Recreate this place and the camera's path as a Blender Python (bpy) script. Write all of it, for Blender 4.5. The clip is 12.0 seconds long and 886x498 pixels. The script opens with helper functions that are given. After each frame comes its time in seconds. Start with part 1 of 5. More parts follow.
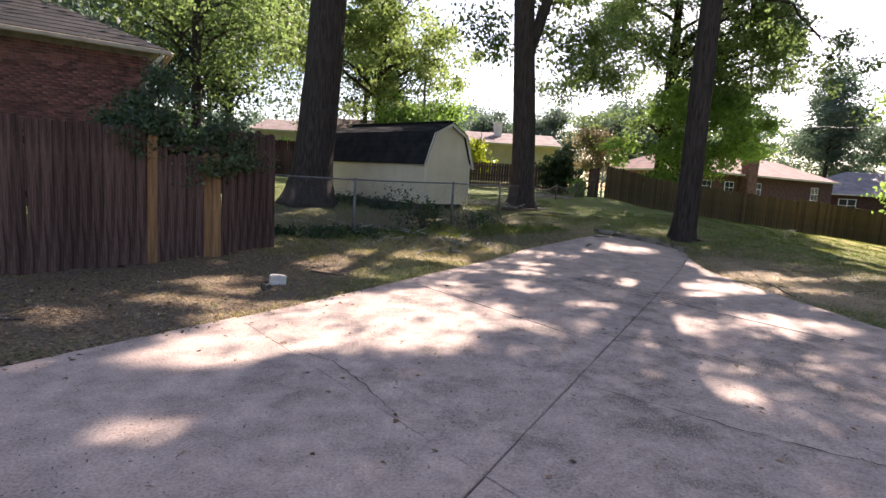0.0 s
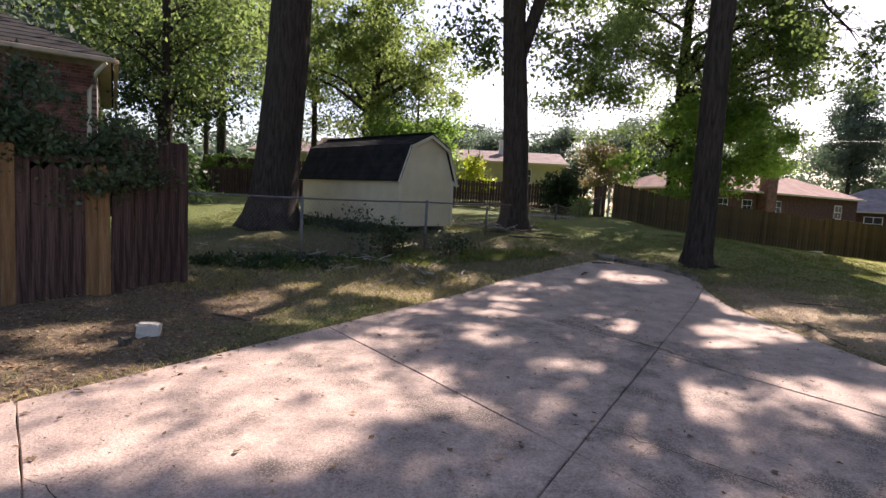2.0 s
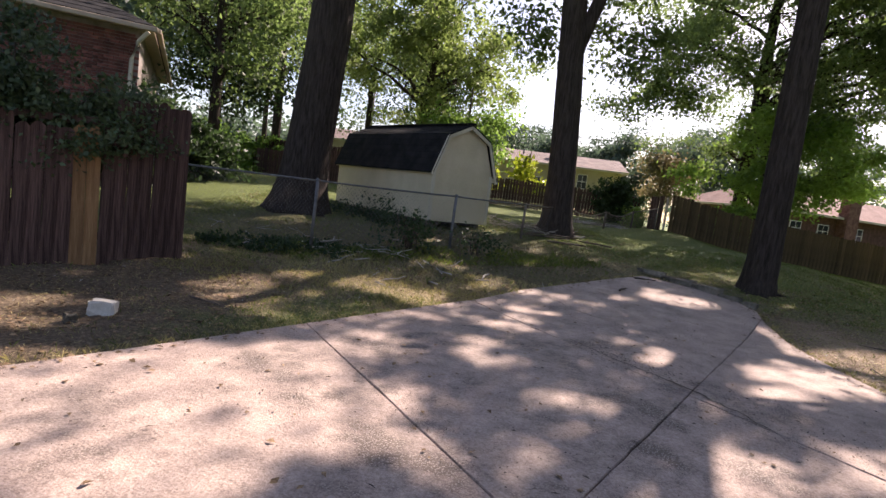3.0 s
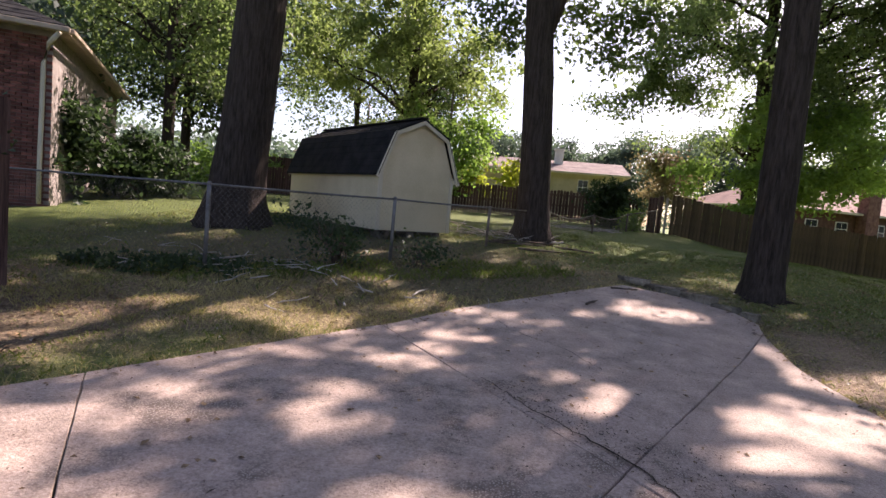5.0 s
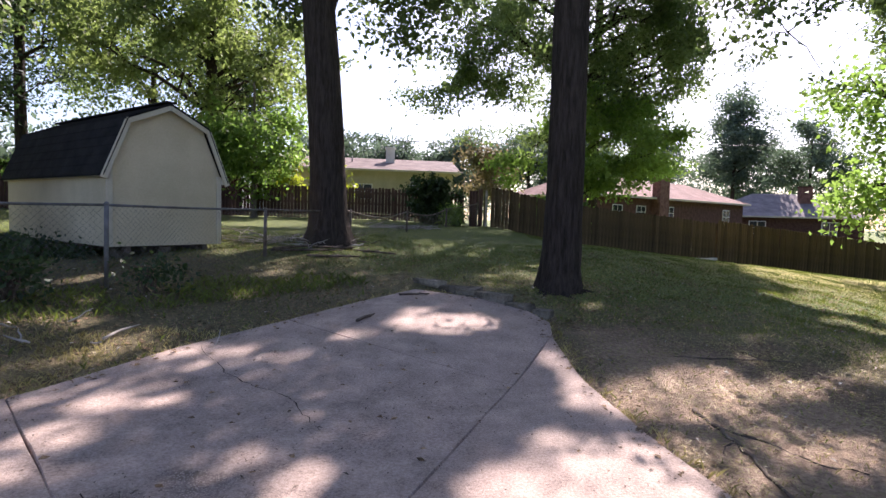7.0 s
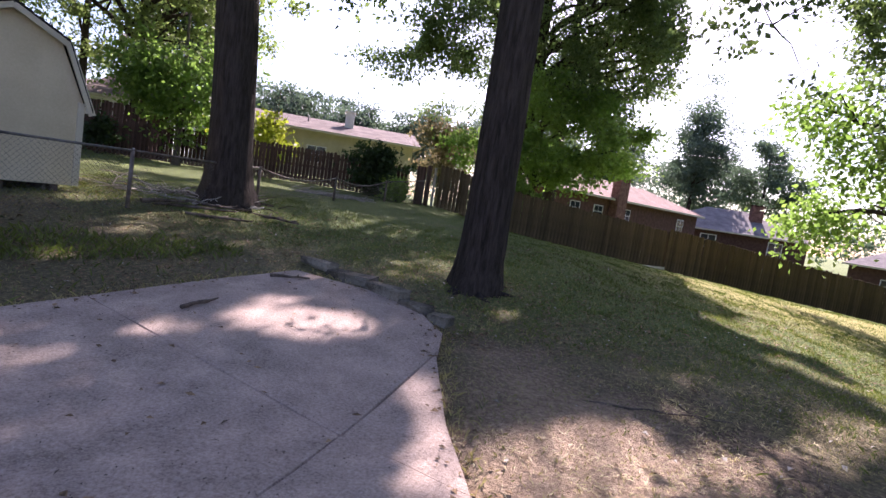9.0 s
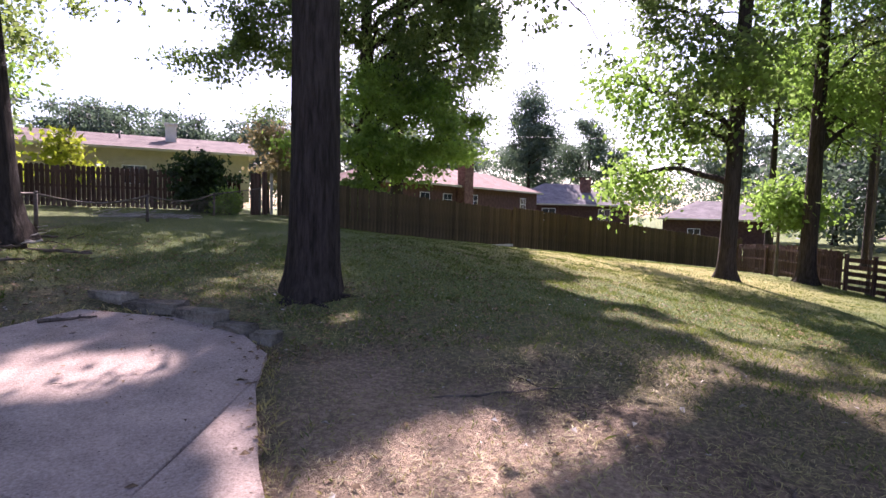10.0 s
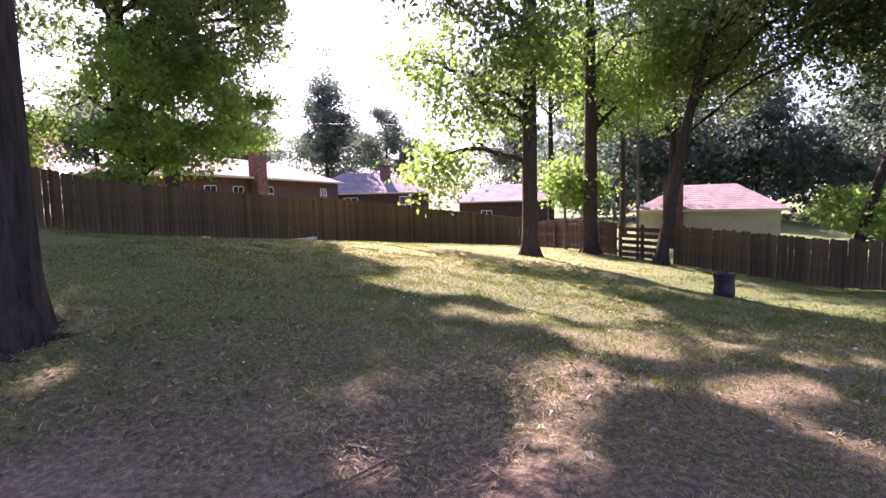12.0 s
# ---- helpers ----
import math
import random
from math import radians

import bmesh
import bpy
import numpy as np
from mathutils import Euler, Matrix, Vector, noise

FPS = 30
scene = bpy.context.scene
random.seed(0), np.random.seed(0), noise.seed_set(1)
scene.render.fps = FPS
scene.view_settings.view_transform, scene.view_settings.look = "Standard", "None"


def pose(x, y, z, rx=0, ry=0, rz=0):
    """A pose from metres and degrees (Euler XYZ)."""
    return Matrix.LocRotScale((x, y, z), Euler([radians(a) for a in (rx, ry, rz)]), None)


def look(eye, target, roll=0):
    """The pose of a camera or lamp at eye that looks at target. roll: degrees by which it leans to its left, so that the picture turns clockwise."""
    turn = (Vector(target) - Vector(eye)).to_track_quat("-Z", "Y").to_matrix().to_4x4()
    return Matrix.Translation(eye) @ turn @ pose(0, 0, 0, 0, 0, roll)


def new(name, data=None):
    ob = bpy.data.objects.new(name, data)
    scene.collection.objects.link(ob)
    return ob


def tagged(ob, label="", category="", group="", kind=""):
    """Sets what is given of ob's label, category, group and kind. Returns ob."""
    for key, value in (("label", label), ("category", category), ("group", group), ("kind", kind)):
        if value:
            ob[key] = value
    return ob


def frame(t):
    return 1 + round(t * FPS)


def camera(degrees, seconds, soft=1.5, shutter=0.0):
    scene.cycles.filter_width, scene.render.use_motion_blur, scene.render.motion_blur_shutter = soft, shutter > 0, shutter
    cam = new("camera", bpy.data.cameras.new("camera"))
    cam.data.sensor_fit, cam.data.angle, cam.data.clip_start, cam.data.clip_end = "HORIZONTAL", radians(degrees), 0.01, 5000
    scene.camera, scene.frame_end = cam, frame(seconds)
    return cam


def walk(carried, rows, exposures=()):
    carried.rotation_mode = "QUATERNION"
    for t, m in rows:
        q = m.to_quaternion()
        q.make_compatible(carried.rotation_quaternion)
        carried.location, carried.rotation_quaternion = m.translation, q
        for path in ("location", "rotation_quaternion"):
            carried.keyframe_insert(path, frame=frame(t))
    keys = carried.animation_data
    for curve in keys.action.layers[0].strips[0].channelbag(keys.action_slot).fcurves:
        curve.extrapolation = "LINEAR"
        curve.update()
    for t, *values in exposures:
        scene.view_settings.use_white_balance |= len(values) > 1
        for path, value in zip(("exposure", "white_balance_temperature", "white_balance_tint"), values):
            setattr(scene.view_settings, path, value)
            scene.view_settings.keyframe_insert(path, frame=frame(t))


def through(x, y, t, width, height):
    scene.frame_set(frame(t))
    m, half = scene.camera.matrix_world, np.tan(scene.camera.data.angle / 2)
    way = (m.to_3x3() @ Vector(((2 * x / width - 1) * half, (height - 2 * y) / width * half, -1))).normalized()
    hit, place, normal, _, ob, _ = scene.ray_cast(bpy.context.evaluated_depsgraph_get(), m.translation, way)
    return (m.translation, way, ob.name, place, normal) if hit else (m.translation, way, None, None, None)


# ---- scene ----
cam = camera(80.0, 12.0, 1.5)
# seconds, eye, direction of view, roll
ROWS = [
    (0, (-0.345, -0.401, 1.544), (0.0304, 0.9909, -0.1314), 3.45),
    (0.5, (-0.184, 0.067, 1.557), (0.1233, 0.9848, -0.1220), 2.86),
    (1, (0.066, 0.539, 1.551), (-0.0168, 0.9947, -0.1011), 3.55),
    (1.5, (0.349, 0.992, 1.543), (-0.0331, 0.9950, -0.0940), 4.12),
    (2, (0.601, 1.436, 1.538), (0.0024, 0.9955, -0.0943), 3.01),
    (2.5, (0.850, 1.901, 1.523), (-0.0944, 0.9887, -0.1161), 5.69),
    (3, (1.107, 2.323, 1.489), (-0.0942, 0.9900, -0.1051), 7.42),
    (3.2, (1.205, 2.475, 1.479), (-0.0974, 0.9908, -0.0941), 6.07),
    (4.8, (2.080, 3.907, 1.407), (-0.1163, 0.9905, -0.0734), 7.03),
    (5, (2.216, 4.094, 1.399), (-0.1226, 0.9892, -0.0801), 5.10),
    (5.5, (2.583, 4.610, 1.359), (-0.0639, 0.9965, -0.0546), 7.04),
    (6, (2.897, 5.045, 1.339), (-0.0415, 0.9982, -0.0438), 4.26),
    (6.5, (3.160, 5.407, 1.370), (0.0606, 0.9956, -0.0719), 3.95),
    (7, (3.426, 5.659, 1.412), (0.1530, 0.9864, -0.0596), 1.63),
    (8.8, (4.353, 6.870, 1.446), (0.2237, 0.9713, -0.0813), 7.23),
    (9, (4.457, 6.959, 1.447), (0.2300, 0.9687, -0.0939), 8.65),
    (9.5, (4.638, 7.086, 1.403), (0.3740, 0.9248, -0.0706), 5.61),
    (10, (4.968, 7.334, 1.373), (0.4706, 0.8794, -0.0718), 1.38),
    (10.5, (5.205, 7.640, 1.297), (0.5322, 0.8440, -0.0657), 1.93),
    (11, (5.368, 7.969, 1.251), (0.5869, 0.8054, -0.0827), 1.09),
    (11.5, (5.602, 8.414, 1.275), (0.7212, 0.6893, -0.0691), 0.52),
    (12, (5.862, 8.619, 1.268), (0.7536, 0.6512, -0.0891), -1.54),
]
walk(cam, [(t, look(eye, Vector(eye) + Vector(ahead), roll)) for t, eye, ahead, roll in ROWS],
     exposures=[(0.0, 1.78, 6700, 25), (0.5, 1.62, 6700, 28), (3.0, 1.32, 6750, 27), (5.0, 1.5, 6750, 31), (6.0, 1.62, 6600, 29), (7.0, 1.5, 6200, 29), (9.0, 1.62, 6080, 36), (10.0, 1.66, 6080, 41), (11.0, 2.0, 6030, 49), (11.5, 2.04, 6050, 50), (12.0, 2.3, 6120, 58)])

# ---- daylight ----
SUN_EL = radians(41)
TO_SUN = Vector((0.49 * math.cos(SUN_EL), 0.87 * math.cos(SUN_EL), math.sin(SUN_EL))).normalized()
world = bpy.data.worlds.new("sky")
scene.world = world
world.use_nodes = True
wn = world.node_tree.nodes
sky = wn.new("ShaderNodeTexSky")
sky.sky_type, sky.sun_disc = "NISHITA", False
sky.sun_elevation, sky.sun_rotation = SUN_EL, math.atan2(TO_SUN.x, TO_SUN.y)
sky.air_density, sky.dust_density, sky.ozone_density = 1.0, 1.4, 1.0
world.node_tree.links.new(sky.outputs[0], wn["Background"].inputs[0])
wn["Background"].inputs[1].default_value = 0.085
sun = new("sun", bpy.data.lights.new("sun", "SUN"))
sun.data.energy, sun.data.angle, sun.data.color = 4.9, radians(0.55), (1.0, 0.93, 0.82)
sun.matrix_world = look((0, 0, 60), Vector((0, 0, 60)) - TO_SUN)


# ---- materials ----
def nodes_of(name):
    m = bpy.data.materials.new(name)
    m.use_nodes = True
    nt = m.node_tree
    return m, nt, nt.nodes, nt.links, nt.nodes["Principled BSDF"]


def noise_node(nt, scale, detail=4.0, rough=0.6, vec=None, stretch=None):
    n = nt.nodes.new("ShaderNodeTexNoise")
    n.inputs["Scale"].default_value, n.inputs["Detail"].default_value, n.inputs["Roughness"].default_value = scale, detail, rough
    if vec is not None:
        if stretch:
            mp = nt.nodes.new("ShaderNodeMapping")
            mp.inputs["Scale"].default_value = stretch
            nt.links.new(vec, mp.inputs["Vector"])
            vec = mp.outputs[0]
        nt.links.new(vec, n.inputs["Vector"])
    return n.outputs[0]


def ramp(nt, fac, stops):
    r = nt.nodes.new("ShaderNodeValToRGB")
    while len(r.color_ramp.elements) < len(stops):
        r.color_ramp.elements.new(0.5)
    for e, (p, c) in zip(r.color_ramp.elements, stops):
        e.position, e.color = p, (*c, 1.0)
    nt.links.new(fac, r.inputs[0])
    return r.outputs[0]


def mix(nt, fac, a, b, mode="MIX"):
    m = nt.nodes.new("ShaderNodeMix")
    m.data_type, m.blend_type = "RGBA", mode
    for sock, v in ((m.inputs[0], fac), (m.inputs[6], a), (m.inputs[7], b)):
        if isinstance(v, (int, float)):
            sock.default_value = v
        elif isinstance(v, tuple):
            sock.default_value = (*v, 1.0)
        else:
            nt.links.new(v, sock)
    return m.outputs[2]


def math_node(nt, op, a, b=0.0, clamp=False):
    m = nt.nodes.new("ShaderNodeMath")
    m.operation, m.use_clamp = op, clamp
    for sock, v in zip(m.inputs, (a, b)):
        if isinstance(v, (int, float)):
            sock.default_value = v
        else:
            nt.links.new(v, sock)
    return m.outputs[0]


def coords(nt, kind="Object"):
    return nt.nodes.new("ShaderNodeTexCoord").outputs[kind]


def place(nt):
    return nt.nodes.new("ShaderNodeNewGeometry").outputs["Position"]


def bump(nt, bsdf, height, strength, dist):
    b = nt.nodes.new("ShaderNodeBump")
    b.inputs["Strength"].default_value, b.inputs["Distance"].default_value = strength, dist
    nt.links.new(height, b.inputs["Height"])
    nt.links.new(b.outputs[0], bsdf.inputs["Normal"])


def vary(nt, col, amount):
    """Object by object and islet by islet a little lighter or darker."""
    r = math_node(nt, "FRACT", math_node(nt, "ADD", nt.nodes.new("ShaderNodeObjectInfo").outputs["Random"], nt.nodes.new("ShaderNodeNewGeometry").outputs["Random Per Island"]))
    v = math_node(nt, "ADD", math_node(nt, "MULTIPLY", r, 2 * amount), 1.0 - amount)
    h = nt.nodes.new("ShaderNodeHueSaturation")
    nt.links.new(v, h.inputs["Value"])
    nt.links.new(col, h.inputs["Color"])
    return h.outputs[0]


def surface(name, dark, light, scale=3.0, fine=40.0, rough=0.8, relief=0.4, depth=0.01, stretch=None, spread=0.0, metal=0.0, worldly=False):
    m, nt, n, l, bs = nodes_of(name)
    vec = place(nt) if worldly else coords(nt)
    a, b = noise_node(nt, scale, 4, 0.6, vec, stretch), noise_node(nt, fine, 5, 0.7, vec, stretch)
    f = math_node(nt, "ADD", math_node(nt, "MULTIPLY", a, 0.6), math_node(nt, "MULTIPLY", b, 0.4))
    col = ramp(nt, f, [(0.4, dark), (0.61, light)])
    if spread:
        col = vary(nt, col, spread)
    l.new(col, bs.inputs["Base Color"])
    bs.inputs["Roughness"].default_value, bs.inputs["Metallic"].default_value = rough, metal
    bs.inputs["Specular IOR Level"].default_value = 0.2 if rough > 0.78 else 0.45
    bump(nt, bs, b, relief, depth)
    return m


def leaf_material(name, dark, light, through=0.45, spread=0.35):
    m, nt, n, l, bs = nodes_of(name)
    col = ramp(nt, noise_node(nt, 0.5, 3, 0.6, place(nt)), [(0.35, dark), (0.65, light)])
    col = vary(nt, col, spread)
    l.new(col, bs.inputs["Base Color"])
    bs.inputs["Roughness"].default_value = 0.55
    tr = n.new("ShaderNodeBsdfTranslucent")
    l.new(mix(nt, 0.5, col, (light[0] * 1.3, light[1] * 1.5, light[2] * 0.9)), tr.inputs["Color"])
    ms = n.new("ShaderNodeMixShader")
    ms.inputs[0].default_value = through
    l.new(bs.outputs[0], ms.inputs[1])
    l.new(tr.outputs[0], ms.inputs[2])
    l.new(ms.outputs[0], n["Material Output"].inputs["Surface"])
    return m


def bark_material(name, dark, light):
    m, nt, n, l, bs = nodes_of(name)
    vec = coords(nt)
    ridges = noise_node(nt, 9.0, 6, 0.7, vec, (2.2, 2.2, 0.28))
    big = noise_node(nt, 1.3, 3, 0.6, vec)
    col = ramp(nt, ridges, [(0.36, dark), (0.62, light)])
    col = mix(nt, math_node(nt, "MULTIPLY", big, 0.5), col, (light[0] * 0.75, light[1] * 0.85, light[2] * 0.7))
    l.new(col, bs.inputs["Base Color"])
    bs.inputs["Roughness"].default_value, bs.inputs["Specular IOR Level"].default_value = 0.95, 0.15
    bump(nt, bs, ridges, 0.9, 0.05)
    return m


def soft_spot(nt, p, x, y, rx, ry, edge, wob):
    """1 inside an uneven patch of the ground, 0 outside."""
    mp = nt.nodes.new("ShaderNodeMapping")
    mp.vector_type = "POINT"
    mp.inputs["Location"].default_value = (-x / rx, -y / ry, 0)
    mp.inputs["Scale"].default_value = (1 / rx, 1 / ry, 0)
    nt.links.new(p, mp.inputs["Vector"])
    ln = nt.nodes.new("ShaderNodeVectorMath")
    ln.operation = "LENGTH"
    nt.links.new(mp.outputs[0], ln.inputs[0])
    d = math_node(nt, "ADD", ln.outputs["Value"], math_node(nt, "MULTIPLY", math_node(nt, "SUBTRACT", wob, 0.5), 1.5))
    return math_node(nt, "DIVIDE", math_node(nt, "SUBTRACT", 1.0 + edge, d), 2 * edge, clamp=True)


def concrete_material():
    m, nt, n, l, bs = nodes_of("aged_concrete")
    p = place(nt)
    big, mid, grit = noise_node(nt, 0.45, 5, 0.6, p), noise_node(nt, 3.0, 5, 0.65, p), noise_node(nt, 55.0, 5, 0.75, p)
    vor = n.new("ShaderNodeTexVoronoi")
    vor.inputs["Scale"].default_value = 70.0
    l.new(p, vor.inputs["Vector"])
    col = ramp(nt, mid, [(0.36, (0.215, 0.157, 0.12)), (0.66, (0.54, 0.405, 0.315))])
    col = mix(nt, math_node(nt, "MULTIPLY", ramp(nt, big, [(0.45, (0, 0, 0)), (0.62, (1, 1, 1))]), 0.5), col, (0.34, 0.235, 0.185))
    col = mix(nt, 0.42, col, ramp(nt, grit, [(0.36, (0.1, 0.075, 0.065)), (0.5, (0.42, 0.325, 0.275)), (0.66, (0.66, 0.55, 0.48))]))
    pits = ramp(nt, noise_node(nt, 1.1, 6, 0.72, p), [(0.5, (0, 0, 0)), (0.6, (1, 1, 1))])
    stones = ramp(nt, vor.outputs["Distance"], [(0.15, (0.46, 0.38, 0.32)), (0.5, (0.12, 0.09, 0.07))])
    col = mix(nt, math_node(nt, "MULTIPLY", math_node(nt, "MULTIPLY", pits, soft_spot(nt, p, 1.6, 5.6, 3.2, 3.6, 0.35, mid)), 0.85), col, stones)
    l.new(col, bs.inputs["Base Color"])
    bs.inputs["Roughness"].default_value = 0.88
    bump(nt, bs, math_node(nt, "ADD", grit, math_node(nt, "MULTIPLY", vor.outputs["Distance"], 0.5)), 0.5, 0.012)
    return m


def ground_material():
    m, nt, n, l, bs = nodes_of("lawn_and_earth")
    p = place(nt)
    big, mid, fine = noise_node(nt, 0.28, 5, 0.65, p), noise_node(nt, 1.6, 6, 0.7, p), noise_node(nt, 26.0, 5, 0.75, p)
    blades = noise_node(nt, 90.0, 3, 0.7, p)
    grass = ramp(nt, fine, [(0.3, (0.025, 0.05, 0.008)), (0.5, (0.09, 0.13, 0.018)), (0.7, (0.29, 0.3, 0.055))])
    straw = ramp(nt, fine, [(0.3, (0.08, 0.054, 0.027)), (0.5, (0.25, 0.185, 0.09)), (0.7, (0.5, 0.4, 0.22))])
    earth = ramp(nt, fine, [(0.3, (0.045, 0.028, 0.019)), (0.5, (0.15, 0.098, 0.064)), (0.7, (0.38, 0.265, 0.175))])
    f = math_node(nt, "ADD", math_node(nt, "MULTIPLY", big, 0.5), math_node(nt, "MULTIPLY", mid, 0.5))
    col = mix(nt, ramp(nt, f, [(0.57, (0, 0, 0)), (0.77, (1, 1, 1))]), grass, mix(nt, mid, earth, straw))
    bare = math_node(nt, "MAXIMUM", soft_spot(nt, p, 6.6, 9.2, 1.9, 2.8, 0.35, mid), soft_spot(nt, p, -3.8, 6.4, 2.6, 3.8, 0.3, mid))
    bare = math_node(nt, "MAXIMUM", bare, soft_spot(nt, p, -2.6, 8.0, 1.6, 1.6, 0.5, mid))
    bare = math_node(nt, "MAXIMUM", bare, math_node(nt, "MULTIPLY", soft_spot(nt, p, 8.6, 9.6, 2.8, 2.4, 0.5, mid), 0.7))
    dry = math_node(nt, "MAXIMUM", soft_spot(nt, p, -0.7, 9.7, 2.8, 1.3, 0.4, mid), math_node(nt, "MULTIPLY", soft_spot(nt, p, 10.5, 8.0, 4.0, 2.6, 0.5, mid), 0.45))
    litter = soft_spot(nt, p, 0.6, 12.6, 5.6, 3.0, 0.4, mid)
    col = mix(nt, math_node(nt, "MULTIPLY", litter, 0.66), col, earth)
    col = mix(nt, math_node(nt, "MULTIPLY", dry, 0.9), col, straw)
    col = mix(nt, math_node(nt, "MULTIPLY", bare, 0.94), col, mix(nt, math_node(nt, "MULTIPLY", mid, 0.3), earth, straw))
    dirt = ramp(nt, fine, [(0.3, (0.2, 0.135, 0.09)), (0.5, (0.38, 0.265, 0.17)), (0.7, (0.62, 0.46, 0.31))])
    col = mix(nt, math_node(nt, "MULTIPLY", soft_spot(nt, p, 6.35, 9.0, 0.95, 2.1, 0.3, mid), 0.9), col, dirt)
    # dry yellow grass, brightened to paint the sunlit strip of the lawn
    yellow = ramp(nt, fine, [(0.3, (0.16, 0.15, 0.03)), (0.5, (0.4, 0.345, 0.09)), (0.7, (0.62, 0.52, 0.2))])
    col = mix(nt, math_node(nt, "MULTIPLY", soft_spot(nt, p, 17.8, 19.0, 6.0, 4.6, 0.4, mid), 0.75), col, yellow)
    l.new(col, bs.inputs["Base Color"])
    bs.inputs["Roughness"].default_value = 0.95
    bump(nt, bs, math_node(nt, "ADD", fine, math_node(nt, "MULTIPLY", blades, 0.7)), 0.8, 0.05)
    return m


def brick_material(name, a, b):
    return surface(name, a, b, 4.0, 60.0, 0.88, 0.4, 0.004, spread=0.45)


LAWN = ground_material()
CONCRETE = concrete_material()
BARK = bark_material("oak_bark", (0.014, 0.01, 0.0085), (0.075, 0.056, 0.048))
BARK_PALE = bark_material("slim_tree_bark", (0.05, 0.04, 0.03), (0.2, 0.165, 0.13))
LEAF = leaf_material("oak_leaves", (0.06, 0.098, 0.038), (0.18, 0.235, 0.09), 0.6)
LEAF_LIGHT = leaf_material("sunny_leaves", (0.08, 0.12, 0.042), (0.24, 0.285, 0.105), 0.6)
# bright green that also carries sunlight shining through the leaves
LEAF_BRIGHT = leaf_material("bright_sunlit_leaves", (0.11, 0.19, 0.04), (0.23, 0.34, 0.085), 0.6)
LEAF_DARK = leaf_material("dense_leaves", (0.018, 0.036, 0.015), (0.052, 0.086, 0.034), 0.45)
# distance haze is put into this colour: paler, bluer green
LEAF_FAR = leaf_material("hazy_far_leaves", (0.055, 0.085, 0.068), (0.115, 0.155, 0.12), 0.5)
LEAF_RED = leaf_material("reddening_leaves", (0.14, 0.15, 0.07), (0.25, 0.18, 0.12), 0.45)
LEAF_YELLOW = leaf_material("yellow_green_leaves", (0.2, 0.25, 0.02), (0.4, 0.42, 0.05), 0.5)
NEEDLE = leaf_material("juniper_needles", (0.03, 0.055, 0.022), (0.085, 0.125, 0.05), 0.2)
FENCE_OLD = surface("weathered_fence_boards", (0.04, 0.022, 0.017), (0.165, 0.1, 0.08), 3.0, 26.0, 0.9, 0.7, 0.008, (6, 6, 0.25), 0.28)
FENCE_NEW = surface("newer_fence_boards", (0.22, 0.115, 0.05), (0.4, 0.235, 0.11), 3.0, 26.0, 0.85, 0.5, 0.005, (7, 7, 0.35), 0.15)
FENCE_BACK = surface("brown_fence_boards", (0.055, 0.038, 0.022), (0.15, 0.105, 0.058), 3.0, 26.0, 0.9, 0.6, 0.006, (6, 6, 0.25), 0.28)
SIDING = surface("cream_painted_siding", (0.53, 0.45, 0.29), (0.64, 0.55, 0.37), 1.5, 30.0, 0.7, 0.15, 0.004)
TRIM = surface("cream_trim", (0.5, 0.45, 0.33), (0.62, 0.56, 0.42), 2.0, 40.0, 0.65, 0.15, 0.003)
SHINGLE_BLACK = surface("dark_asphalt_shingle", (0.009, 0.0085, 0.009), (0.032, 0.029, 0.028), 3.0, 90.0, 0.9, 0.6, 0.006, None, 0.25)
SHINGLE_TAN = surface("tan_asphalt_shingle", (0.16, 0.12, 0.105), (0.26, 0.2, 0.178), 1.0, 30.0, 0.9, 0.5, 0.01)
SHINGLE_RED = surface("reddish_asphalt_shingle", (0.19, 0.115, 0.095), (0.29, 0.185, 0.155), 1.0, 30.0, 0.9, 0.5, 0.01)
SHINGLE_GREY = surface("grey_asphalt_shingle", (0.17, 0.145, 0.14), (0.3, 0.26, 0.25), 1.0, 30.0, 0.9, 0.5, 0.01)
BRICK = brick_material("red_brown_brick", (0.085, 0.034, 0.028), (0.24, 0.095, 0.075))
BRICK_FAR = brick_material("brown_brick_wall", (0.1, 0.05, 0.04), (0.2, 0.11, 0.085))
MORTAR = surface("lime_mortar", (0.2, 0.17, 0.15), (0.33, 0.29, 0.26), 6.0, 80.0, 0.95, 0.4, 0.004)
YELLOW_WALL = surface("pale_yellow_siding", (0.42, 0.37, 0.23), (0.52, 0.46, 0.3), 1.5, 25.0, 0.75, 0.2, 0.006)
WHITE = surface("white_paint", (0.7, 0.69, 0.66), (0.82, 0.81, 0.78), 3.0, 40.0, 0.55, 0.1, 0.003)
GUTTER = surface("tan_gutter_paint", (0.3, 0.23, 0.16), (0.42, 0.33, 0.24), 3.0, 40.0, 0.5, 0.1, 0.003)
STEEL = surface("galvanised_steel", (0.09, 0.088, 0.083), (0.2, 0.195, 0.185), 8.0, 120.0, 0.65, 0.2, 0.001, metal=0.25)
RUST_STEEL = surface("dull_rusty_steel", (0.1, 0.075, 0.06), (0.24, 0.2, 0.17), 8.0, 120.0, 0.7, 0.3, 0.001, metal=0.4)
STONE = surface("mossy_edging_stone", (0.045, 0.042, 0.03), (0.22, 0.195, 0.155), 5.0, 60.0, 0.92, 0.7, 0.01, spread=0.3)
PAVER = surface("pale_lichened_stone", (0.075, 0.065, 0.048), (0.27, 0.235, 0.18), 4.0, 50.0, 0.92, 0.6, 0.01, spread=0.25)
BLOCK = surface("pale_concrete_block", (0.5, 0.46, 0.38), (0.68, 0.63, 0.54), 8.0, 90.0, 0.9, 0.5, 0.005)
